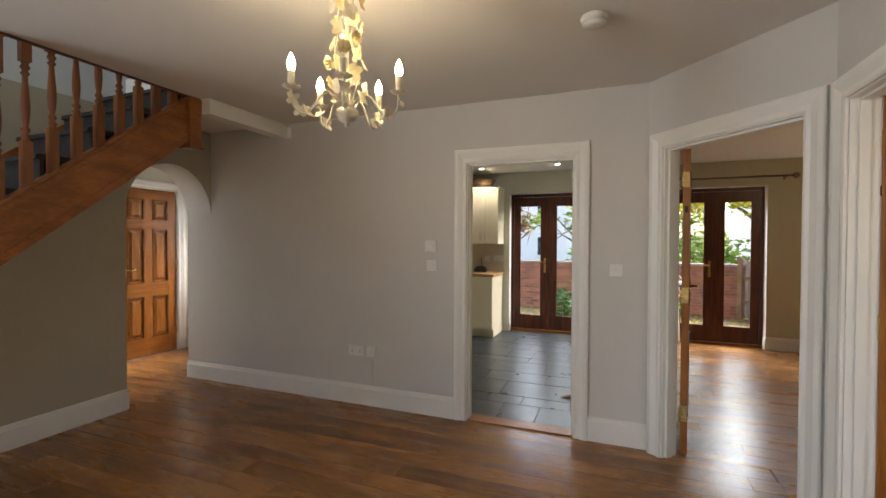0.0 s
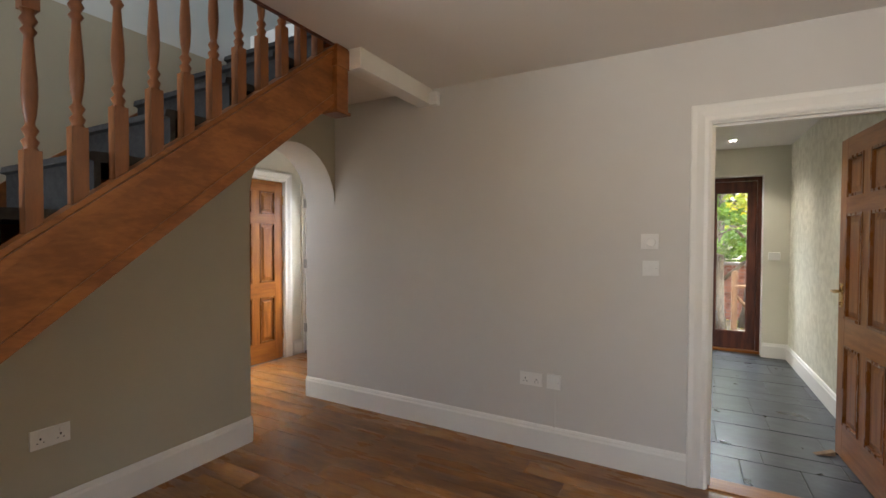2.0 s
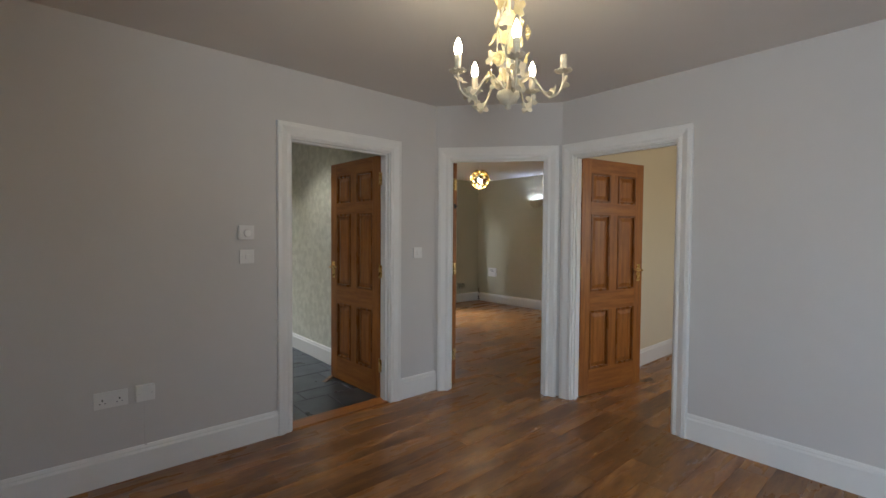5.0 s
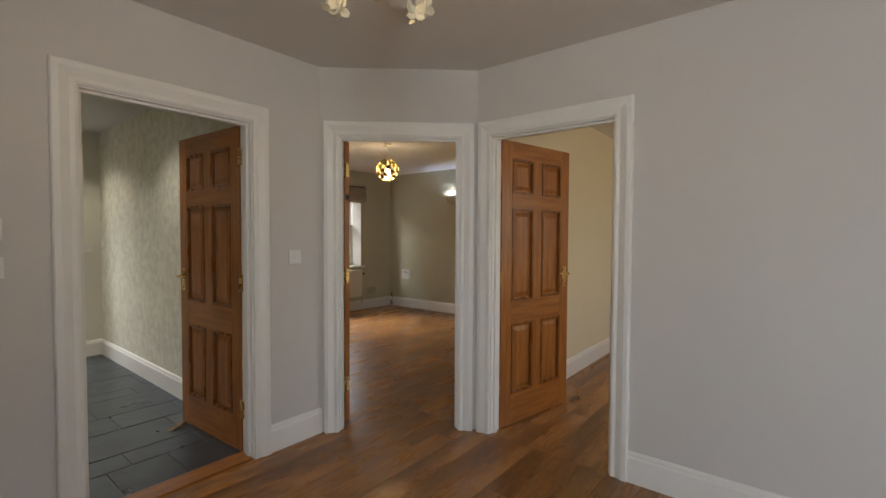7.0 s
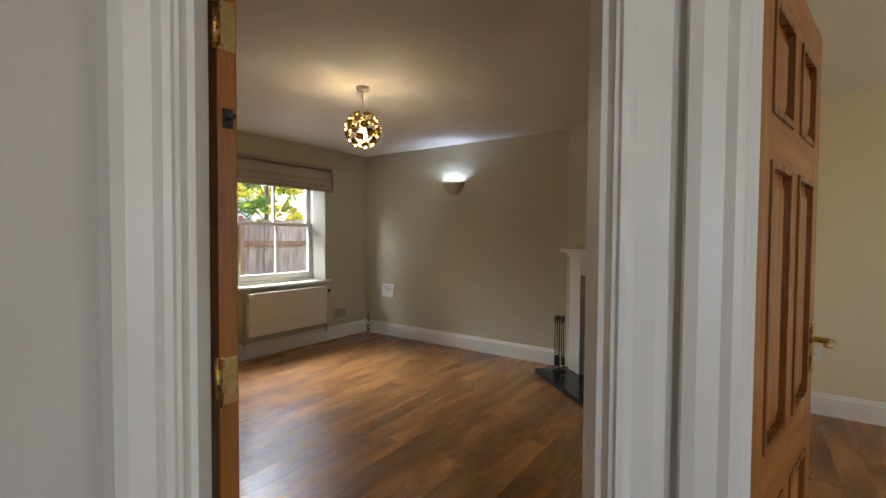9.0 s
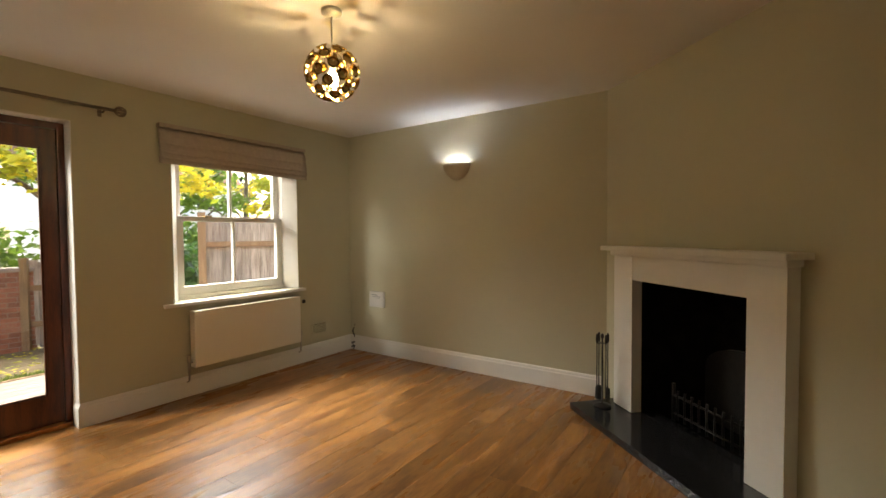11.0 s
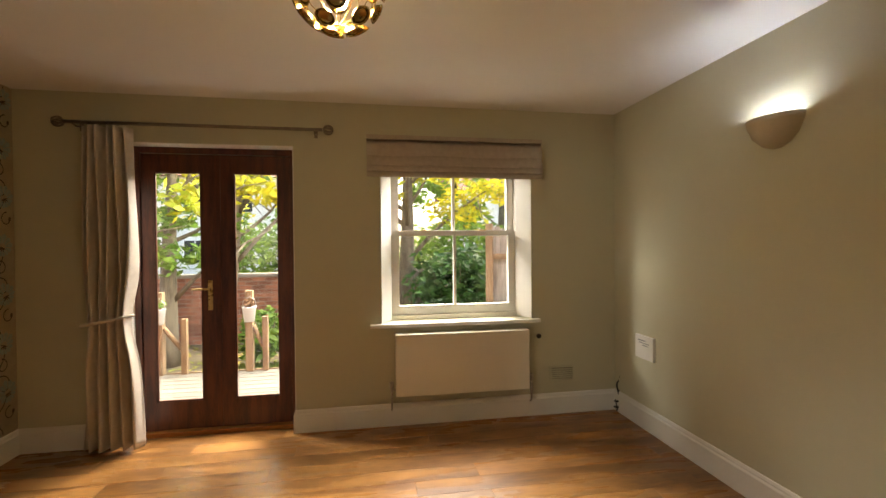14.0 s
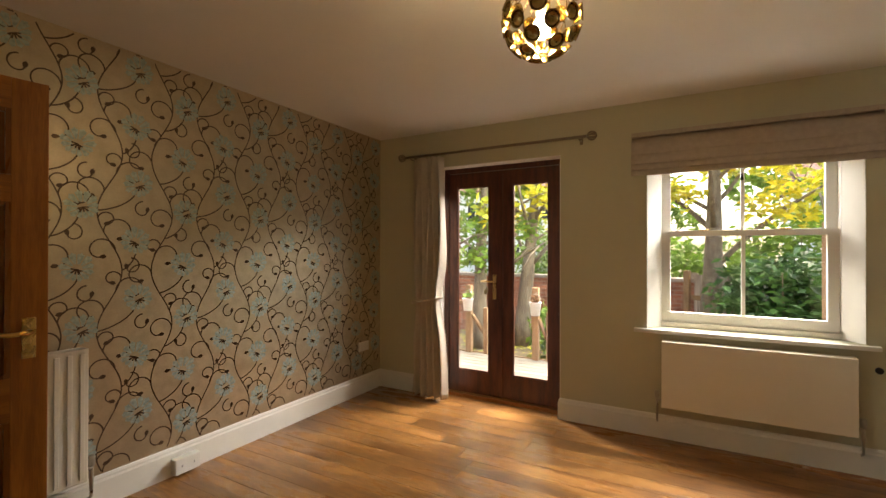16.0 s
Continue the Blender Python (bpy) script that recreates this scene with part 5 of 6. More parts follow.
def fire_surround():
    e = thing("fire_surround", FIRE, "white painted timber fireplace surround with mantel shelf", "fireplace")
    for a, b in ((0.215, 0.42), (1.31, 1.515)):
        part("leg", boxes((a, b, -0.08, -0.001, 0.052, 1.15), bevel=0.003), "white", e)
    part("frieze", boxes((0.421, 1.309, -0.078, -0.001, 0.985, 1.15)), "white", e)
    part("bed_mould", boxes((0.20, 1.53, -0.105, -0.001, 1.1505, 1.185), bevel=0.008), "white", e)
    part("mantel_shelf", boxes((0.165, 1.575, -0.165, -0.001, 1.1855, 1.218), bevel=0.006), "white", e)
    f = thing("hearth", FIRE, "polished black stone hearth slab", "hearth")
    part("slab", boxes((0.13, 1.57, -0.39, -0.001, 0.002, 0.05), bevel=0.004), "slab", f)
    part("back_slab", boxes((0.425, 1.305, 0.001, 0.118, 0.002, 0.05)), "slab", f)
    g = thing("firebox", FIRE, "sooty black fire opening", "firebox", "", "structure")
    part("back_lining", boxes((0.55, 1.21, 0.45, 0.48, 0.0, 1.10)), "soot", g)
    part("side_lining", prism(bmesh.new(), [(0.39, 0.121), (0.42, 0.121), (0.58, 0.449), (0.55, 0.449)], 2, 0.0, 1.10), "soot", g)
    part("side_lining", prism(bmesh.new(), [(1.31, 0.121), (1.34, 0.121), (1.21, 0.449), (1.18, 0.449)], 2, 0.0, 1.10), "soot", g)
    part("throat", prism(bmesh.new(), [(0.39, 0.121), (1.34, 0.121), (1.21, 0.48), (0.55, 0.48)], 2, 1.101, 1.13), "soot", g)
    part("floor_lining", prism(bmesh.new(), [(0.423, 0.121), (1.307, 0.121), (1.18, 0.448), (0.58, 0.448)], 2, 0.001, 0.03), "soot", g)
    k = thing("fire_basket", FIRE, "black cast-iron fire basket with an arched back", "fire basket")
    bm = bmesh.new()
    for j in range(9):
        x = 0.62 + 0.06 * j
        tube(bm, [(x, 0.13, 0.06), (x, 0.125, 0.22), (x, 0.13, 0.26)], 0.007, 6)
    for z in (0.10, 0.22):
        tube(bm, [(0.58, 0.13, z), (1.14, 0.13, z)], 0.008, 6)
    for x in (0.58, 1.14):
        tube(bm, [(x, 0.13, 0.03), (x, 0.13, 0.30)], 0.012, 6)
    part("grate", bm, "iron", k)
    part("fireback", prism(bmesh.new(), [(0.56, 0.03)] + [(0.86 - 0.30 * math.cos(math.pi * q / 14), 0.40 + 0.16 * math.sin(math.pi * q / 14)) for q in range(15)] + [(1.16, 0.03)], 1, 0.40, 0.43), "iron", k)
    # companion set
    t = thing("companion_set", FIRE @ pose(0.255, -0.20, 0.0505) @ Matrix.Diagonal((0.85, 0.85, 0.83, 1)), "black iron fireside companion set on the hearth", "fire tools")
    bm = bmesh.new()
    lathe(bm, [(0.075, 0.0005), (0.075, 0.012), (0.03, 0.022), (0.008, 0.03), (0.007, 0.60), (0.016, 0.61), (0.012, 0.635), (0.002, 0.645)], 16)
    part("stand", bm, "iron", t)
    bm = bmesh.new()
    for a in range(4):
        c, s = math.cos(a * math.pi / 2), math.sin(a * math.pi / 2)
        tube(bm, [(0, 0, 0.555), (0.045 * c, 0.045 * s, 0.56), (0.055 * c, 0.055 * s, 0.575)], 0.004, 6)
    part("hooks", bm, "iron", t)
    for a, name in enumerate(("poker", "shovel", "brush", "tongs")):
        c, s = math.cos(a * math.pi / 2), math.sin(a * math.pi / 2)
        bm = bmesh.new()
        tube(bm, [(0.052 * c, 0.052 * s, 0.08), (0.052 * c, 0.052 * s, 0.56)], 0.005, 6)
        lathe(bm, [(0.006, 0.56), (0.012, 0.58), (0.010, 0.63), (0.004, 0.645)], 8, (0.052 * c, 0.052 * s, 0))
        if name == "shovel":
            box(bm, 0.052 * c - 0.028, 0.052 * c + 0.028, 0.052 * s - 0.006, 0.052 * s + 0.006, 0.06, 0.16, bevel=0.005)
        if name == "brush":
            lathe(bm, [(0.012, 0.17), (0.030, 0.15), (0.034, 0.06), (0.030, 0.05)], 10, (0.052 * c, 0.052 * s, 0))
        part(name, bm, "iron", t)


fire_surround()


# printed flowers and scrolls on the paper
def printed_paper():
    fl, sc = bmesh.new(), bmesh.new()
    rnd = random.Random(21)
    X = 0.0885
    pitch_y, pitch_z = 0.2645, 0.314
    y_end = LIV_BACK - 0.004

    def face(bm, x, pts):
        if all(3.392 < y < y_end and 0.17 < z < TOP + 0.008 for y, z in pts):
            bm.faces.new([bm.verts.new((x, y, z)) for y, z in pts])

    def flower(y, z, r, turn):
        """A lopsided daisy: a fan of notched petals round an off-centre eye."""
        n = 12
        for k in range(n):
            t = turn + 2 * math.pi * k / n
            near = 0.5 + 0.5 * math.cos(t - turn)
            L = r * (0.72 + 0.32 * near) * rnd.uniform(0.93, 1.05)
            c, q = math.cos(t), math.sin(t)
            pts = [(0.30, -0.05), (0.66, -0.15), (0.86, -0.19), (0.90, -0.08), (1.0, 0.0), (0.90, 0.08), (0.86, 0.19), (0.66, 0.15), (0.30, 0.05)]
            face(fl, X + 0.0010 + 0.0003 * (k % 3), [(y + L * (p * c - w * q), z + L * (p * q + w * c)) for p, w in pts])
        # dark comma of the eye with its stamens
        for k in range(5):
            t = turn + math.pi * (0.55 + 0.22 * k)
            L = r * (0.27 + 0.05 * (k % 2))
            c, q = math.cos(t), math.sin(t)
            face(sc, X + 0.0022, [(y + L * (p * c - w * q), z + L * (p * q + w * c)) for p, w in [(0.0, -0.10), (0.75, -0.14), (1.0, -0.16), (1.12, 0.0), (1.0, 0.16), (0.75, 0.14), (0.0, 0.10)]])

    def ribbon(pts, w0, w1):
        n = len(pts)
        prev = None
        for i, (y, z) in enumerate(pts):
            a, b = pts[max(i - 1, 0)], pts[min(i + 1, n - 1)]
            ty, tz = b[0] - a[0], b[1] - a[1]
            L = math.hypot(ty, tz) or 1
            w = w0 + (w1 - w0) * i / (n - 1)
            c = ((y - tz / L * w, z + ty / L * w), (y + tz / L * w, z - ty / L * w))
            if prev:
                face(sc, X + 0.0005, (prev[0], prev[1], c[1], c[0]))
            prev = c

    def curl(y, z, start, size, way, sweep=4.5):
        """A tendril that leaves (y, z), winds inwards and ends in a bud; start is the bearing from its centre."""
        cy, cz = y - size * math.cos(start), z - size * math.sin(start)
        line = []
        for k in range(25):
            u = k / 24
            a, rad = start + way * sweep * u, size * (1 - 0.52 * u ** 1.3)
            line.append((cy + rad * math.cos(a), cz + rad * math.sin(a)))
        ribbon(line, 0.0037, 0.0032)
        (py, pz), (ey, ez) = line[-3], line[-1]
        t = math.atan2(ez - pz, ey - py)
        c, q = math.cos(t), math.sin(t)
        face(sc, X + 0.0009, [(ey + p * c - w * q, ez + p * q + w * c) for p, w in [(-0.010, -0.003), (0.004, -0.010), (0.016, -0.010), (0.025, 0.0), (0.016, 0.010), (0.004, 0.010), (-0.010, 0.003)]])

    for i in range(14):
        y = 6.70 - pitch_y * i
        side = 1 if i % 2 else -1
        # the vine that winds up between two columns of flowers
        vy = y - pitch_y / 2
        wave = lambda z: vy + 0.058 * side * math.sin(2 * math.pi * (z - 0.12) / (2 * pitch_z))
        ribbon([(wave(0.14 + 0.02 * k), 0.14 + 0.02 * k) for k in range(116)], 0.0034, 0.0034)
        for j in range(9):
            z = (0.432 if i % 2 == 0 else 0.293) + pitch_z * (j - 1)
            flower(y + 0.012 * (1 if j % 2 else -1), z, 0.088, math.pi * (0.62 if j % 2 else 0.38) + rnd.uniform(-0.12, 0.12))
            flip = 1 if (j + i) % 2 else -1
            # stalk from the vine into the flower's eye
            zs = z - 0.15
            ribbon([(wave(zs) + (y - wave(zs)) * math.sin(math.pi / 2 * u / 10), zs + 0.145 * (u / 10) ** 1.5) for u in range(11)], 0.0038, 0.0034)
            # tendrils to both sides of the vine
            zc = z + 0.055
            curl(wave(zc), zc, math.pi, 0.076, -1)
            zc = z - 0.045
            curl(wave(zc), zc, 0.0, 0.068, 1, 4.8)
            zc = z + 0.125
            curl(wave(zc), zc, 0.15 if flip > 0 else math.pi - 0.15, 0.043, flip, 4.2)
            curl(y + 0.03 * flip, z - 0.085, math.pi / 2, 0.046, flip, 4.4)
    for name, bm, m, lab in (("flower_print", fl, "petal", "silver-blue printed flowers"), ("scroll_print", sc, "scroll", "dark brown printed scrolling stems")):
        inv = wall_paper.matrix_basis.inverted()
        bm.transform(inv)
        for f in bm.faces:
            f.normal_update()
            if f.normal.y > 0:
                f.normal_flip()
        me = bpy.data.meshes.new(name)
        bm.to_mesh(me)
        bm.free()
        me.materials.append(M[m])
        ob = new(name, me)
        ob.parent = wall_paper
        tagged(ob, lab, kind="stuff")


printed_paper()

# ---- dining room ----
wall_plate("double_socket", pose(4.39, 2.015, 0.455, 0, 0, -90), 0.146, 0.086, "white double wall socket in the dining room", "socket", "socket")


# ---- kitchen ----
def cabinet(name, m, w, d, h, doors, label, z0=0.0, plinth=0.0):
    e = thing(name, m, label, "cabinet", "cream kitchen units")
    part("carcass", boxes((0, w, 0.0, d, z0 + plinth, z0 + h)), "unit", e)
    if plinth:
        part("plinth", boxes((0, w, 0.06, d, z0, z0 + plinth - 0.001)), "unit", e)
    dw = w / doors
    for k in range(doors):
        x0, x1, a, b = k * dw + 0.002, (k + 1) * dw - 0.002, z0 + plinth + 0.003, z0 + h - 0.003
        r = 0.065
        dr = part("door", boxes((x0, x0 + r, -0.022, -0.001, a, b), (x1 - r, x1, -0.022, -0.001, a, b), (x0 + r, x1 - r, -0.022, -0.001, a, a + r), (x0 + r, x1 - r, -0.022, -0.001, b - r, b), (x0 + r, x1 - r, -0.013, -0.002, a + r, b - r)), "unit", e)
        hx = x0 + 0.032 if k % 2 else x1 - 0.032
        if doors == 1:
            hx = x0 + 0.032
        hz = a + 0.12 if z0 > 1 else b - 0.16
        bm = bmesh.new()
        tube(bm, [(hx, -0.022, hz - 0.06), (hx, -0.045, hz - 0.05), (hx, -0.050, hz), (hx, -0.045, hz + 0.05), (hx, -0.022, hz + 0.06)], 0.005, 7)
        part("handle", bm, "nickel", dr, "bowed metal handle")
    return e


FRONT = KIT_BACK - 0.60
for k in range(3):
    cabinet("base_unit", pose(-1.535 - 0.46 * (k + 1), FRONT, 0), 0.458, 0.598, 0.865, 1, "cream shaker base unit on a plinth", 0.0, 0.12)
    cabinet("wall_unit", pose(-1.52 - 0.46 * (k + 1), KIT_BACK - 0.345, 0), 0.458, 0.343, 0.80, 2 if k == 0 else 1, "cream shaker wall unit with cornice", 1.33)
solid("worktop", boxes((-3.0, -1.515, FRONT - 0.025, KIT_BACK - 0.001, 0.8655, 0.905), bevel=0.004), "worktop", "oak block worktop on the base units", "worktop")
solid("cornice", boxes((-2.90, -1.505, KIT_BACK - 0.372, KIT_BACK - 0.001, 2.1305, 2.165), bevel=0.008), "unit", "cream moulded cornice along the wall units", "cornice")
solid("splashback", boxes((-3.0, -1.52, KIT_BACK - 0.006, KIT_BACK - 0.0005, 0.9055, 1.33)), "splash", "beige tiled splashback", "splashback", "structure")
wall_plate("cooker_switch", pose(-1.78, KIT_BACK - 0.0065, 1.10), 0.086, 0.086, "cream socket on the splashback", "socket", "switch")
wall_plate("double_socket", pose(-1.60, KIT_BACK - 0.0065, 1.11), 0.146, 0.086, "cream double socket on the splashback", "socket", "socket")
e = thing("radio", pose(-1.83, KIT_BACK - 0.2, 0.906), "small black round-topped device on the worktop", "radio")
part("body", prism(bmesh.new(), [(-0.09, 0), (0.09, 0), (0.085, 0.05), (0.05, 0.085), (0, 0.095), (-0.05, 0.085), (-0.085, 0.05)], 1, -0.04, 0.04), "iron", e)
bm = bmesh.new()
tube(bm, [(0, 0.04, 0.03), (0.0, 0.10, 0.06), (-0.03, 0.16, 0.14), (-0.05, 0.185, 0.20)], 0.004, 6)
part("flex", bm, "iron", e)
e = thing("wicker_basket", pose(-1.80, KIT_BACK - 0.20, 2.166), "dark wicker basket on top of the wall unit", "basket")
bm = bmesh.new()
for k in range(6):
    r = 0.10 + 0.006 * k
    tube(bm, [(r * 1.4 * math.cos(u), r * math.sin(u), 0.012 + 0.022 * k + 0.003 * math.sin(u * 12)) for u in [2 * math.pi * j / 26 for j in range(27)]], 0.012, 6, False)
part("weave", bm, "timber", e)
part("base", boxes((-0.12, 0.12, -0.08, 0.08, 0.0005, 0.012)), "timber", e)
for x, y in ((-1.73, 6.18), (-0.656, 6.16), (-1.73, 4.6), (-0.656, 4.6)):
    e = thing("downlight", pose(x, y, TOP), "white recessed ceiling downlight, lit", "downlight", "kitchen downlights")
    bm = bmesh.new()
    lathe(bm, [(0.045, -0.0005), (0.044, -0.006), (0.033, -0.007), (0.032, -0.003)], 20)
    part("bezel", bm, "plastic", e)
    bm = bmesh.new()
    lathe(bm, [(0.030, -0.004), (0.030, -0.0075), (0.02, -0.009)], 16)
    part("lamp", bm, "spot", e, "lit lamp")
    lamp("downlight_beam", "SPOT", pose(x, y, TOP - 0.02), 4.2, (1.0, 0.93, 0.80), (0.03,))
wall_plate("heating_control", pose(-0.20, KIT_BACK, 1.16), 0.11, 0.09, "grey wall controller beside the kitchen doors", "control", "", 0.03)
# door wedges on the floor
for x, y, a in ((-0.36, 4.05, 20), (1.86, 2.21, -30)):
    e = thing("door_wedge", pose(x, y, 0.001, 0, 0, a), "small brown door wedge on the floor", "door wedge")
    part("wedge", prism(bmesh.new(), [(0, 0), (0.11, 0), (0.11, 0.028)], 1, -0.018, 0.018), "timber", e)

# ---- boards and tiles ----
def planks(x0, x1, y0, y1, width, seed, keep=lambda x, y: True):
    rnd = random.Random(seed)
    meshes = {}
    y = y0
    while y < y1 - 0.01:
        w = min(width, y1 - y)
        x = x0 - rnd.uniform(0, 1.2)
        while x < x1:
            L = rnd.choice((0.9, 1.2, 1.5, 1.8))
            a, b = max(x, x0), min(x + L, x1)
            if b - a > 0.03 and keep((a + b) / 2, y + w / 2):
                key = (round(b - a, 3), round(w, 3))
                if key not in meshes:
                    bm = bmesh.new()
                    hx, hy, c = key[0] / 2 - 0.0004, key[1] / 2 - 0.0004, 0.0009
                    lo = [bm.verts.new((sx * hx, sy * hy, -0.006)) for sx, sy in ((-1, -1), (1, -1), (1, 1), (-1, 1))]
                    md = [bm.verts.new((sx * hx, sy * hy, -c * 0.5)) for sx, sy in ((-1, -1), (1, -1), (1, 1), (-1, 1))]
                    hi = [bm.verts.new((sx * (hx - c), sy * (hy - c), 0.0)) for sx, sy in ((-1, -1), (1, -1), (1, 1), (-1, 1))]
                    bm.faces.new(hi)
                    for p, q in ((lo, md), (md, hi)):
                        for k in range(4):
                            bm.faces.new((p[k], p[(k + 1) % 4], q[(k + 1) % 4], q[k]))
                    meshes[key] = mesh_of("plank", bm, "oak_floor")
                piece("plank", meshes[key], floor_wood, pose((a + b) / 2, y + w / 2, 0))
            x += L
        y += w


planks(-3.60, 0.965, -2.0, HALL_Y, 0.15, 1)
planks(-5.04, -3.6, 1.72, 4.26, 0.15, 2)
planks(0.965, 4.39, -1.2, 2.45, 0.15, 3)
planks(0.965, 4.40, 2.455, HALL_Y, 0.15, 6)
planks(0.087, 4.40, HALL_Y, LIV_BACK + 0.12, 0.15, 4, lambda x, y: not (y > LIV_BACK and not 0.2 < x < 2.4))


def tiles():
    rnd = random.Random(9)
    meshes = {}
    y = 3.34
    row = 0
    while y < KIT_BACK + 0.13:
        d = (0.4, 0.2, 0.4, 0.3)[row % 4]
        d = min(d, KIT_BACK + 0.14 - y)
        x = -3.0 - rnd.uniform(0, 0.4)
        while x < -0.06:
            L = rnd.choice((0.3, 0.4, 0.6, 0.6))
            a, b = max(x, -3.0), min(x + L, -0.06)
            if b - a > 0.03:
                key = (round(b - a, 3), round(d, 3))
                if key not in meshes:
                    hx, hy = key[0] / 2 - 0.003, key[1] / 2 - 0.003
                    bm = boxes((-hx, hx, -hy, hy, -0.008, 0.0))
                    bmesh.ops.bevel(bm, geom=[q for q in bm.edges if all(v.co.z > -0.001 for v in q.verts)], offset=0.002, segments=1, affect="EDGES")
                    meshes[key] = mesh_of("slate_tile", bm, "slate")
                piece("slate_tile", meshes[key], floor_slate, pose((a + b) / 2, y + d / 2, 0.0012 * rnd.uniform(-1, 1), rnd.uniform(-0.15, 0.15), rnd.uniform(-0.15, 0.15)))
            x += L
        y += d
        row += 1


tiles()

# ---- garden ----
GZ = -0.40
solid("ground", boxes((-300, 300, -300, 600, GZ - 0.3, GZ)), "ground", "brown leaf-strewn garden ground", "ground", "structure")


def leaf_cloud(bm, centre, radii, count, size, rnd, hollow=0.55):
    """Many small bent leaves in a lumpy cloud."""
    for _ in range(count):
        d = Vector((rnd.gauss(0, 1), rnd.gauss(0, 1), rnd.gauss(0, 1))).normalized()
        k = rnd.uniform(hollow, 1.0) * (0.8 + 0.35 * noise.noise(d * 2.3 + Vector(centre)))
        c = Vector(centre) + Vector((d.x * radii[0], d.y * radii[1], d.z * radii[2])) * k
        a = Vector((rnd.gauss(0, 1), rnd.gauss(0, 1), rnd.gauss(0, 0.5))).normalized()
        b = a.cross(Vector((rnd.gauss(0, 1), rnd.gauss(0, 1), rnd.gauss(0, 1)))).normalized()
        s = size * rnd.uniform(0.6, 1.3)
        p = [c - a * s, c + b * s * 0.42 + Vector((0, 0, 0.12 * s)), c + a * s, c - b * s * 0.42 + Vector((0, 0, 0.12 * s))]
        v = [bm.verts.new(q) for q in p]
        bm.faces.new((v[0], v[1], v[2])), bm.faces.new((v[0], v[2], v[3]))


def tree(x, y, height, spread, leaf, seed, label, lean=0.0, clumps=26, per=90, size=0.085, trunk=0.11, first=0.30):
    rnd = random.Random(seed)
    e = thing("tree", pose(x, y, GZ), label, "tree")
    bm = bmesh.new()
    pts = [Vector((lean * u + 0.06 * math.sin(3 * u + seed), 0.05 * math.cos(2.4 * u + seed), height * 0.8 * u - 0.05)) for u in [k / 9 for k in range(10)]]
    tube(bm, pts, [trunk * (1.25 - 1.0 * k / 9) if k else trunk * 1.5 for k in range(10)], 10)
    part("trunk", bm, "bark", e)
    crown = bmesh.new()
    for k in range(11):
        u = first + (1 - first) * k / 11
        base = pts[int(u * 9)]
        t = k * 2.4 + rnd.uniform(-0.3, 0.3)
        L = spread * (1.1 - 0.55 * u) * rnd.uniform(0.75, 1.15)
        out = Vector((math.cos(t), math.sin(t), 0.65 + 0.4 * rnd.random()))
        limb = [base + out * L * q + Vector((0, 0, 0.12 * math.sin(q * 4 + k))) for q in (0, 0.25, 0.5, 0.75, 1.0)]
        bm = bmesh.new()
        r = trunk * (0.42 - 0.26 * u)
        tube(bm, limb, [r, r * 0.8, r * 0.6, r * 0.4, r * 0.15], 7)
        for q in (2, 3):
            side = Vector((-out.y, out.x, 0.5)) * L * 0.4 * (1 if q == 2 else -1)
            tube(bm, [limb[q], limb[q] + side * 0.5, limb[q] + side + Vector((0, 0, -0.1))], [r * 0.45, r * 0.3, r * 0.1], 6)
        part("limb", bm, "bark", e)
        for q in range(clumps // 9):
            c = limb[2 + q % 3] + Vector((rnd.gauss(0, 0.3), rnd.gauss(0, 0.3), rnd.gauss(0.05, 0.28)))
            leaf_cloud(crown, c, (0.55, 0.55, 0.38), per, size, rnd, 0.25)
    part("crown", crown, leaf, e, "loose airy crown of small leaves")
    return e


def bush(x, y, r, h, leaf, seed, label, count=2200, size=0.07):
    rnd = random.Random(seed)
    e = thing("shrub", pose(x, y, GZ), label, "shrub")
    bm = bmesh.new()
    for k in range(7):
        t = k * 0.9
        tube(bm, [(0, 0, -0.02), (0.3 * r * math.cos(t), 0.3 * r * math.sin(t), h * 0.45), (0.6 * r * math.cos(t), 0.6 * r * math.sin(t), h * 0.8)], [0.02, 0.014, 0.005], 6)
    part("stems", bm, "bark", e)
    bm = bmesh.new()
    leaf_cloud(bm, (0, 0, h * 0.52), (r, r, h * 0.52), count, size, rnd, 0.5)
    part("leaves", bm, leaf, e)


tree(-0.55, 10.6, 5.2, 1.7, "leaf_green", 3, "young garden tree with pale trunk and green leaves", 0.2, trunk=0.12, per=80)
tree(0.10, 11.1, 5.4, 2.0, "leaf_lime", 5, "pale-trunked garden tree with yellow-green autumn leaves", 0.25, clumps=30, trunk=0.13, first=0.36, size=0.10)
tree(2.98, 11.5, 5.6, 2.4, "leaf_yellow", 7, "garden tree turning bright yellow", 0.15, clumps=45, per=100, trunk=0.15, first=0.40)
tree(-3.4, 12.6, 4.6, 1.9, "leaf_red", 11, "small tree with russet leaves beyond the wall", 0.1)
tree(5.8, 15.0, 6.5, 2.8, "leaf_green", 13, "tall green tree beyond the fence", 0.2, clumps=36, size=0.11)
tree(-7.5, 16.0, 6.5, 2.8, "leaf_green", 17, "tall green tree in the distance", 0.0, clumps=36, size=0.12)
tree(1.0, 17.5, 6.0, 2.6, "leaf_green", 19, "green tree beyond the wall", 0.0, clumps=36, size=0.12)
tree(9.5, 17.0, 6.5, 2.8, "leaf_yellow", 23, "autumn tree in the distance", 0.0, clumps=36, size=0.12)
bush(3.85, 10.4, 1.0, 1.85, "leaf_dark", 31, "dense dark green laurel shrub", 3800)
bush(4.1, 8.95, 0.55, 0.98, "leaf_dark", 32, "low dark green laurel shrub", 1700)
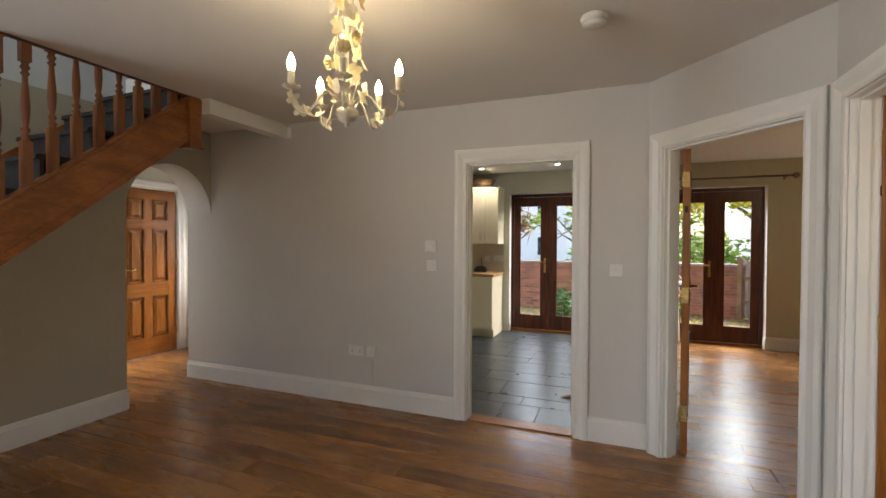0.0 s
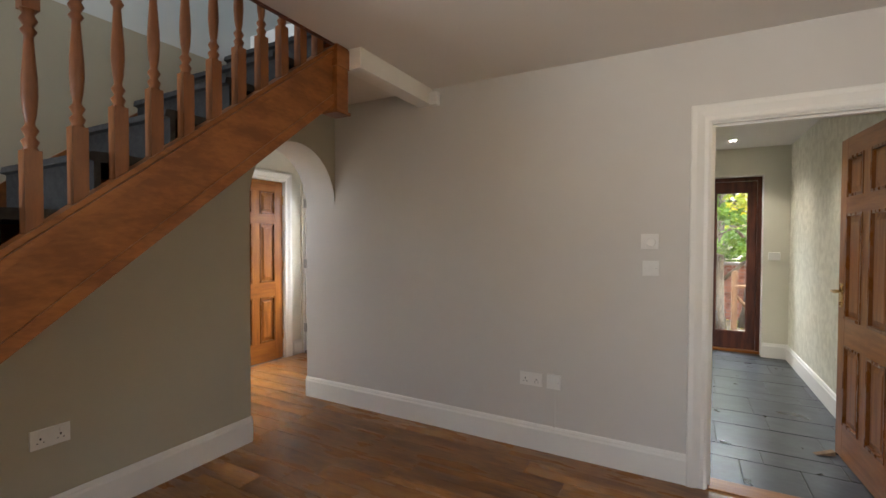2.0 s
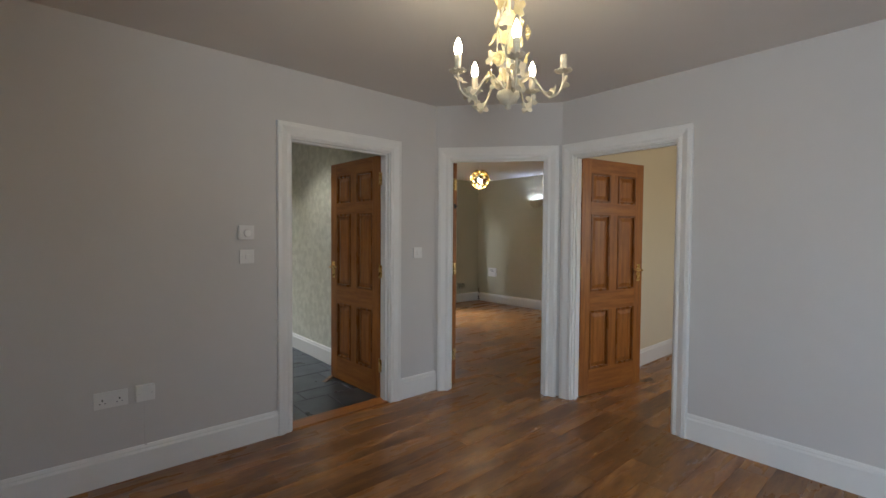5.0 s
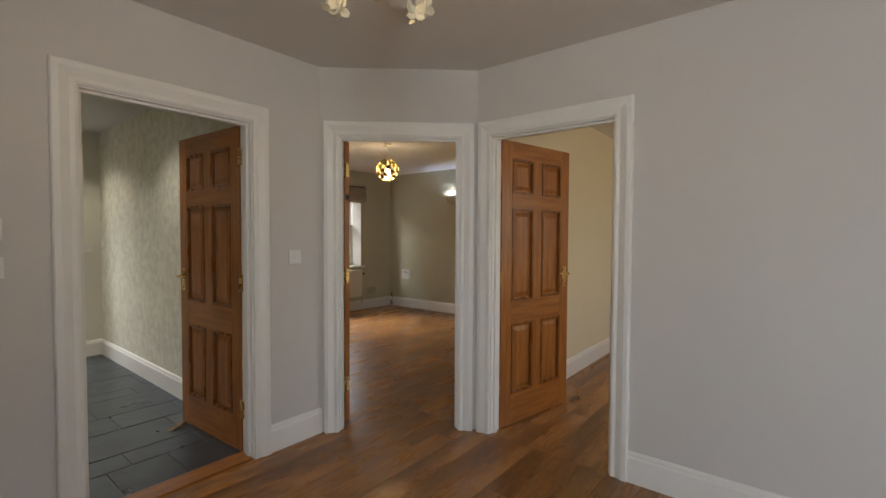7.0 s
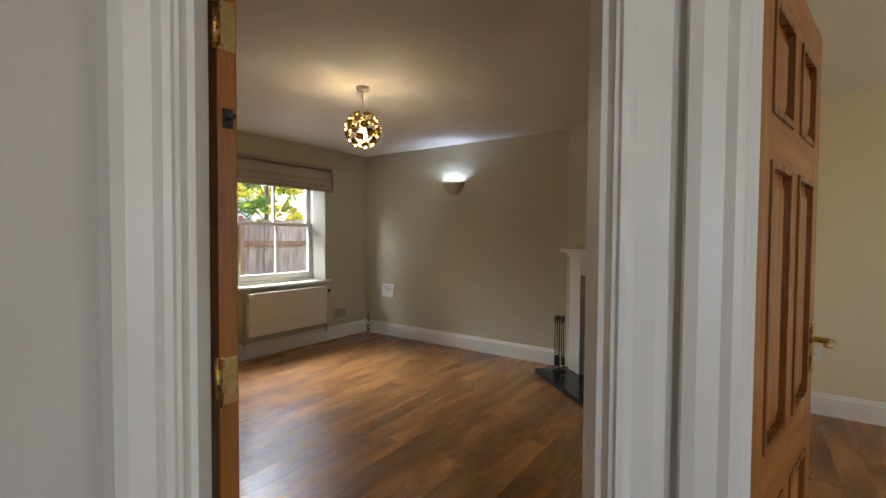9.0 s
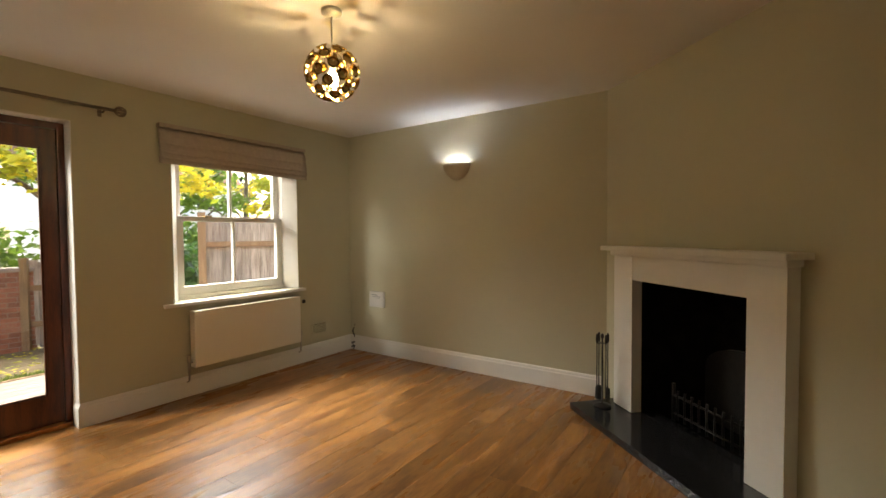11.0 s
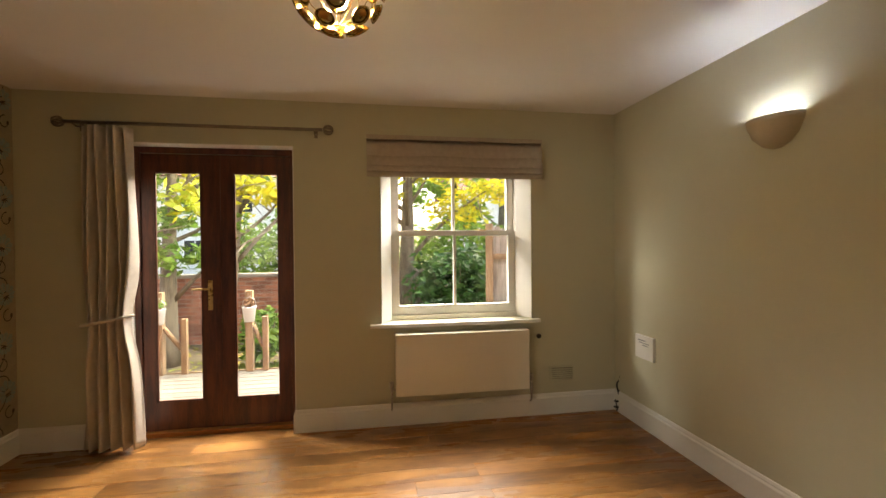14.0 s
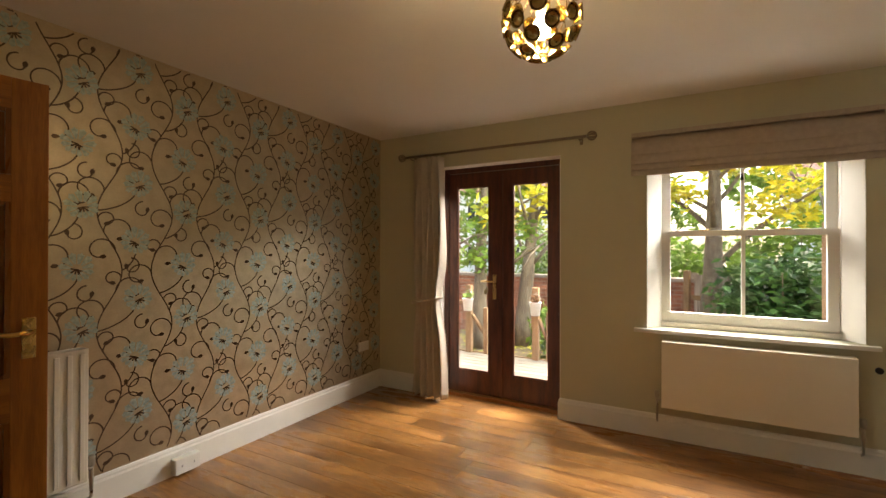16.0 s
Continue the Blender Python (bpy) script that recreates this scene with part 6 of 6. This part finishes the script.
bush(-0.95, 9.6, 0.35, 0.85, "leaf_dark", 33, "small green shrub by the brick wall", 700, 0.05)
bush(0.9, 10.2, 0.5, 0.9, "leaf_green", 34, "loose green shrub behind the deck", 900)
bush(6.2, 13.5, 1.4, 2.2, "leaf_green", 35, "hedge shrub beyond the fence", 2200, 0.1)
bush(2.2, 14.5, 1.6, 2.2, "leaf_green", 36, "hedge shrub beyond the wall", 2400, 0.1)
bush(4.6, 13.6, 1.7, 2.7, "leaf_green", 38, "tall hedge shrub beyond the laurel", 2600, 0.1)
bush(0.0, 14.2, 1.6, 2.5, "leaf_green", 39, "tall hedge shrub behind the brick wall", 2400, 0.1)
bush(-4.5, 15.0, 1.8, 2.0, "leaf_green", 37, "hedge shrub in the distance", 2400, 0.1)


def brick_wall():
    """Garden wall: every brick a block of its own in one joined mesh over a mortar core, with a coping."""
    e = thing("brick_garden_wall", pose(0, 12.0, GZ), "weathered red brick garden wall with coping", "garden wall")
    x0, x1, h = -14.0, 2.85, 1.2
    part("mortar_core", boxes((x0, x1, 0.006, 0.21, 0.0, h)), "mortar", e)
    rnd = random.Random(2)
    verts, faces = [], []
    row = 0
    z = 0.0
    while z + 0.065 <= h:
        x = x0 - (0.1125 if row % 2 else 0)
        while x < x1:
            a, b = max(x, x0), min(x + 0.215, x1)
            if b - a > 0.02:
                y = rnd.uniform(-0.004, 0.002)
                n = len(verts)
                verts += [(q, p, w) for q in (a, b) for p in (y, 0.05) for w in (z, z + 0.065)]
                faces += [tuple(n + i for i in q) for q in ((0, 1, 3, 2), (4, 6, 7, 5), (0, 4, 5, 1), (0, 2, 6, 4), (1, 5, 7, 3))]
            x += 0.225
        z += 0.075
        row += 1
    me = bpy.data.meshes.new("bricks")
    me.from_pydata(verts, [], faces)
    me.materials.append(M["brick"])
    ob = new("bricks", me)
    ob.parent = e
    tagged(ob, "weathered red bricks", kind="stuff")
    part("coping", boxes((x0, x1, -0.03, 0.245, h, h + 0.06), bevel=0.01), "mortar", e)


brick_wall()


def fence(p0, p1, h, label):
    e = thing("timber_fence", along(p0, p1, GZ), label, "fence")
    L = math.dist(p0, p1)
    rnd = random.Random(6)
    bm = boxes((-0.068, 0.068, -0.011, 0.011, 0.05, h))
    me = mesh_of("board", bm, "fence")
    n = int(L / 0.13)
    for k in range(n):
        piece("board", me, e, pose(0.07 + 0.13 * k, rnd.uniform(-0.004, 0.004), rnd.uniform(-0.02, 0.02), 0, 0, 0) @ pose(0, 0, 0, 0, rnd.uniform(-0.4, 0.4), 4))
    for z in (0.35, h - 0.45):
        part("rail", boxes((0, L, -0.06, -0.02, z, z + 0.08)), "timber", e)
    k = 0.0
    while k <= L:
        part("post", boxes((k - 0.05, k + 0.05, -0.125, -0.0605, 0.0, h + 0.05), bevel=0.005), "timber", e)
        k += 1.8


fence((2.78, 12.05), (4.25, 10.95), 1.35, "low weathered timber fence behind the shrub")
fence((4.1, 9.5), (7.6, 7.95), 2.0, "weathered grey-brown close-board timber fence")
fence((-14.0, 12.6), (-14.0, 7.4), 1.8, "weathered timber side fence")


def decking():
    e = thing("deck", pose(0, 0, 0), "weathered grey timber deck outside the doors", "deck", "", "structure")
    bm = boxes((-1.6, 1.6, -0.066, 0.066, -0.028, 0.0))
    me = mesh_of("deck_board", bm, "deck")
    y = 7.20
    while y < 8.85:
        piece("deck_board", me, e, pose(1.2, y, -0.06))
        y += 0.139
    part("joists", boxes(*[(x, x + 0.05, 7.14, 8.84, GZ, -0.0895) for x in (-0.38, 0.4, 1.2, 2.0, 2.73)]), "timber", e)
    part("fascia", boxes((-0.4, 2.8, 8.845, 8.87, GZ + 0.02, -0.06)), "timber", e)


decking()


def deck_rail():
    e = thing("deck_balustrade", pose(0, 8.78, -0.0595), "rustic brown timber deck balustrade with crossed braces", "balustrade")
    for x in (-0.40, 0.11, 1.05):
        part("post", boxes((x - 0.04, x + 0.04, -0.04, 0.04, 0.0005, 0.92), bevel=0.005), "timber", e)
    for x in (-0.15, 0.36, 1.22):
        part("short_post", boxes((x - 0.03, x + 0.03, -0.03, 0.03, 0.0005, 0.62), bevel=0.004), "timber", e)
    for x, reach in ((-0.40, 0.22), (0.11, 0.22), (1.05, 0.14)):
        bm = bmesh.new()
        tube(bm, [(x + 0.04, 0, 0.52), (x + 0.02 + reach / 2, 0, 0.40), (x + reach, 0, 0.28)], 0.026, 6)
        part("brace", bm, "timber", e)
    part("handrail", boxes((-0.40, 0.11, -0.046, 0.045, 0.66, 0.70), bevel=0.005), "timber", e)
    for x in (0.11, 1.05):
        p = thing("hanging_planter", pose(x + 0.02, 8.69, 0.52), "white enamel bucket planter with trailing plant", "planter", "bucket planters")
        bm = bmesh.new()
        lathe(bm, [(0.055, 0.0), (0.075, 0.16), (0.080, 0.162), (0.080, 0.168), (0.070, 0.165), (0.05, 0.02)], 18)
        part("bucket", bm, "zinc", p)
        bm = bmesh.new()
        tube(bm, [(-0.077, 0, 0.16), (-0.06, 0, 0.24), (0, 0.02, 0.28), (0.06, 0, 0.24), (0.077, 0, 0.16)], 0.003, 6)
        tube(bm, [(0, 0.02, 0.28), (0, 0.05, 0.285)], 0.003, 6)
        part("bail", bm, "tin", p)
        bm = bmesh.new()
        leaf_cloud(bm, (0, 0, 0.20), (0.11, 0.10, 0.08), 70, 0.03, random.Random(int(x * 10)), 0.2)
        part("plant", bm, "leaf_red" if x > 1 else "leaf_green", p)


deck_rail()


# grass and fallen leaves
def scatter(name, material, label, region, count, size, seed, blade):
    rnd = random.Random(seed)
    verts, faces = [], []
    for _ in range(count):
        x, y = rnd.uniform(region[0], region[1]), rnd.uniform(region[2], region[3])
        t = rnd.uniform(0, 6.28)
        s = size * rnd.uniform(0.6, 1.3)
        n = len(verts)
        c, q = math.cos(t) * s, math.sin(t) * s
        if blade:
            verts += [(x - c * 0.12, y - q * 0.12, GZ), (x + c * 0.12, y + q * 0.12, GZ), (x + rnd.uniform(-0.5, 0.5) * s, y + rnd.uniform(-0.5, 0.5) * s, GZ + s)]
            faces.append((n, n + 1, n + 2))
        else:
            z = GZ + rnd.uniform(0.004, 0.02)
            verts += [(x - c, y - q, z), (x + q * 0.5, y - c * 0.5, z + 0.01), (x + c, y + q, z), (x - q * 0.5, y + c * 0.5, z + 0.008)]
            faces.append((n, n + 1, n + 2, n + 3))
    me = bpy.data.meshes.new(name)
    me.from_pydata(verts, [], faces)
    me.materials.append(M[material])
    tagged(new(name, me), label, name.replace("_", " "), kind="stuff")


scatter("grass", "grass", "short green lawn grass", (0.5, 5.5, 8.9, 10.3), 26000, 0.07, 1, True)
scatter("fallen_leaves", "leaf_yellow", "yellow and brown fallen leaves", (-6, 6, 8.0, 12), 2600, 0.045, 2, False)


def far_house(x, y, w, d, h, label):
    e = thing("house", pose(x, y, GZ), label, "house")
    part("wall", boxes((0, w, 0, d, 0, h)), "render_white", e)
    part("roof", prism(bmesh.new(), [(-0.4, h), (d + 0.4, h), (d / 2, h + d * 0.38)], 0, -0.3, w + 0.3), "rooftile", e)
    for k in range(int(w / 2.2)):
        for z in (0.9, 3.4):
            wd = part("window", boxes((0.7 + 2.2 * k, 1.8 + 2.2 * k, -0.05, -0.002, z, z + 1.2)), "white", e)
            part("pane", boxes((0.76 + 2.2 * k, 1.22 + 2.2 * k, -0.06, -0.051, z + 0.06, z + 1.14), (1.28 + 2.2 * k, 1.74 + 2.2 * k, -0.06, -0.051, z + 0.06, z + 1.14)), "dark", wd)


far_house(-9.5, 27, 9, 7, 5.2, "white rendered house with a tiled roof beyond the garden")
far_house(8.0, 32, 10, 7, 5.2, "white rendered house with red tiled roof in the distance")
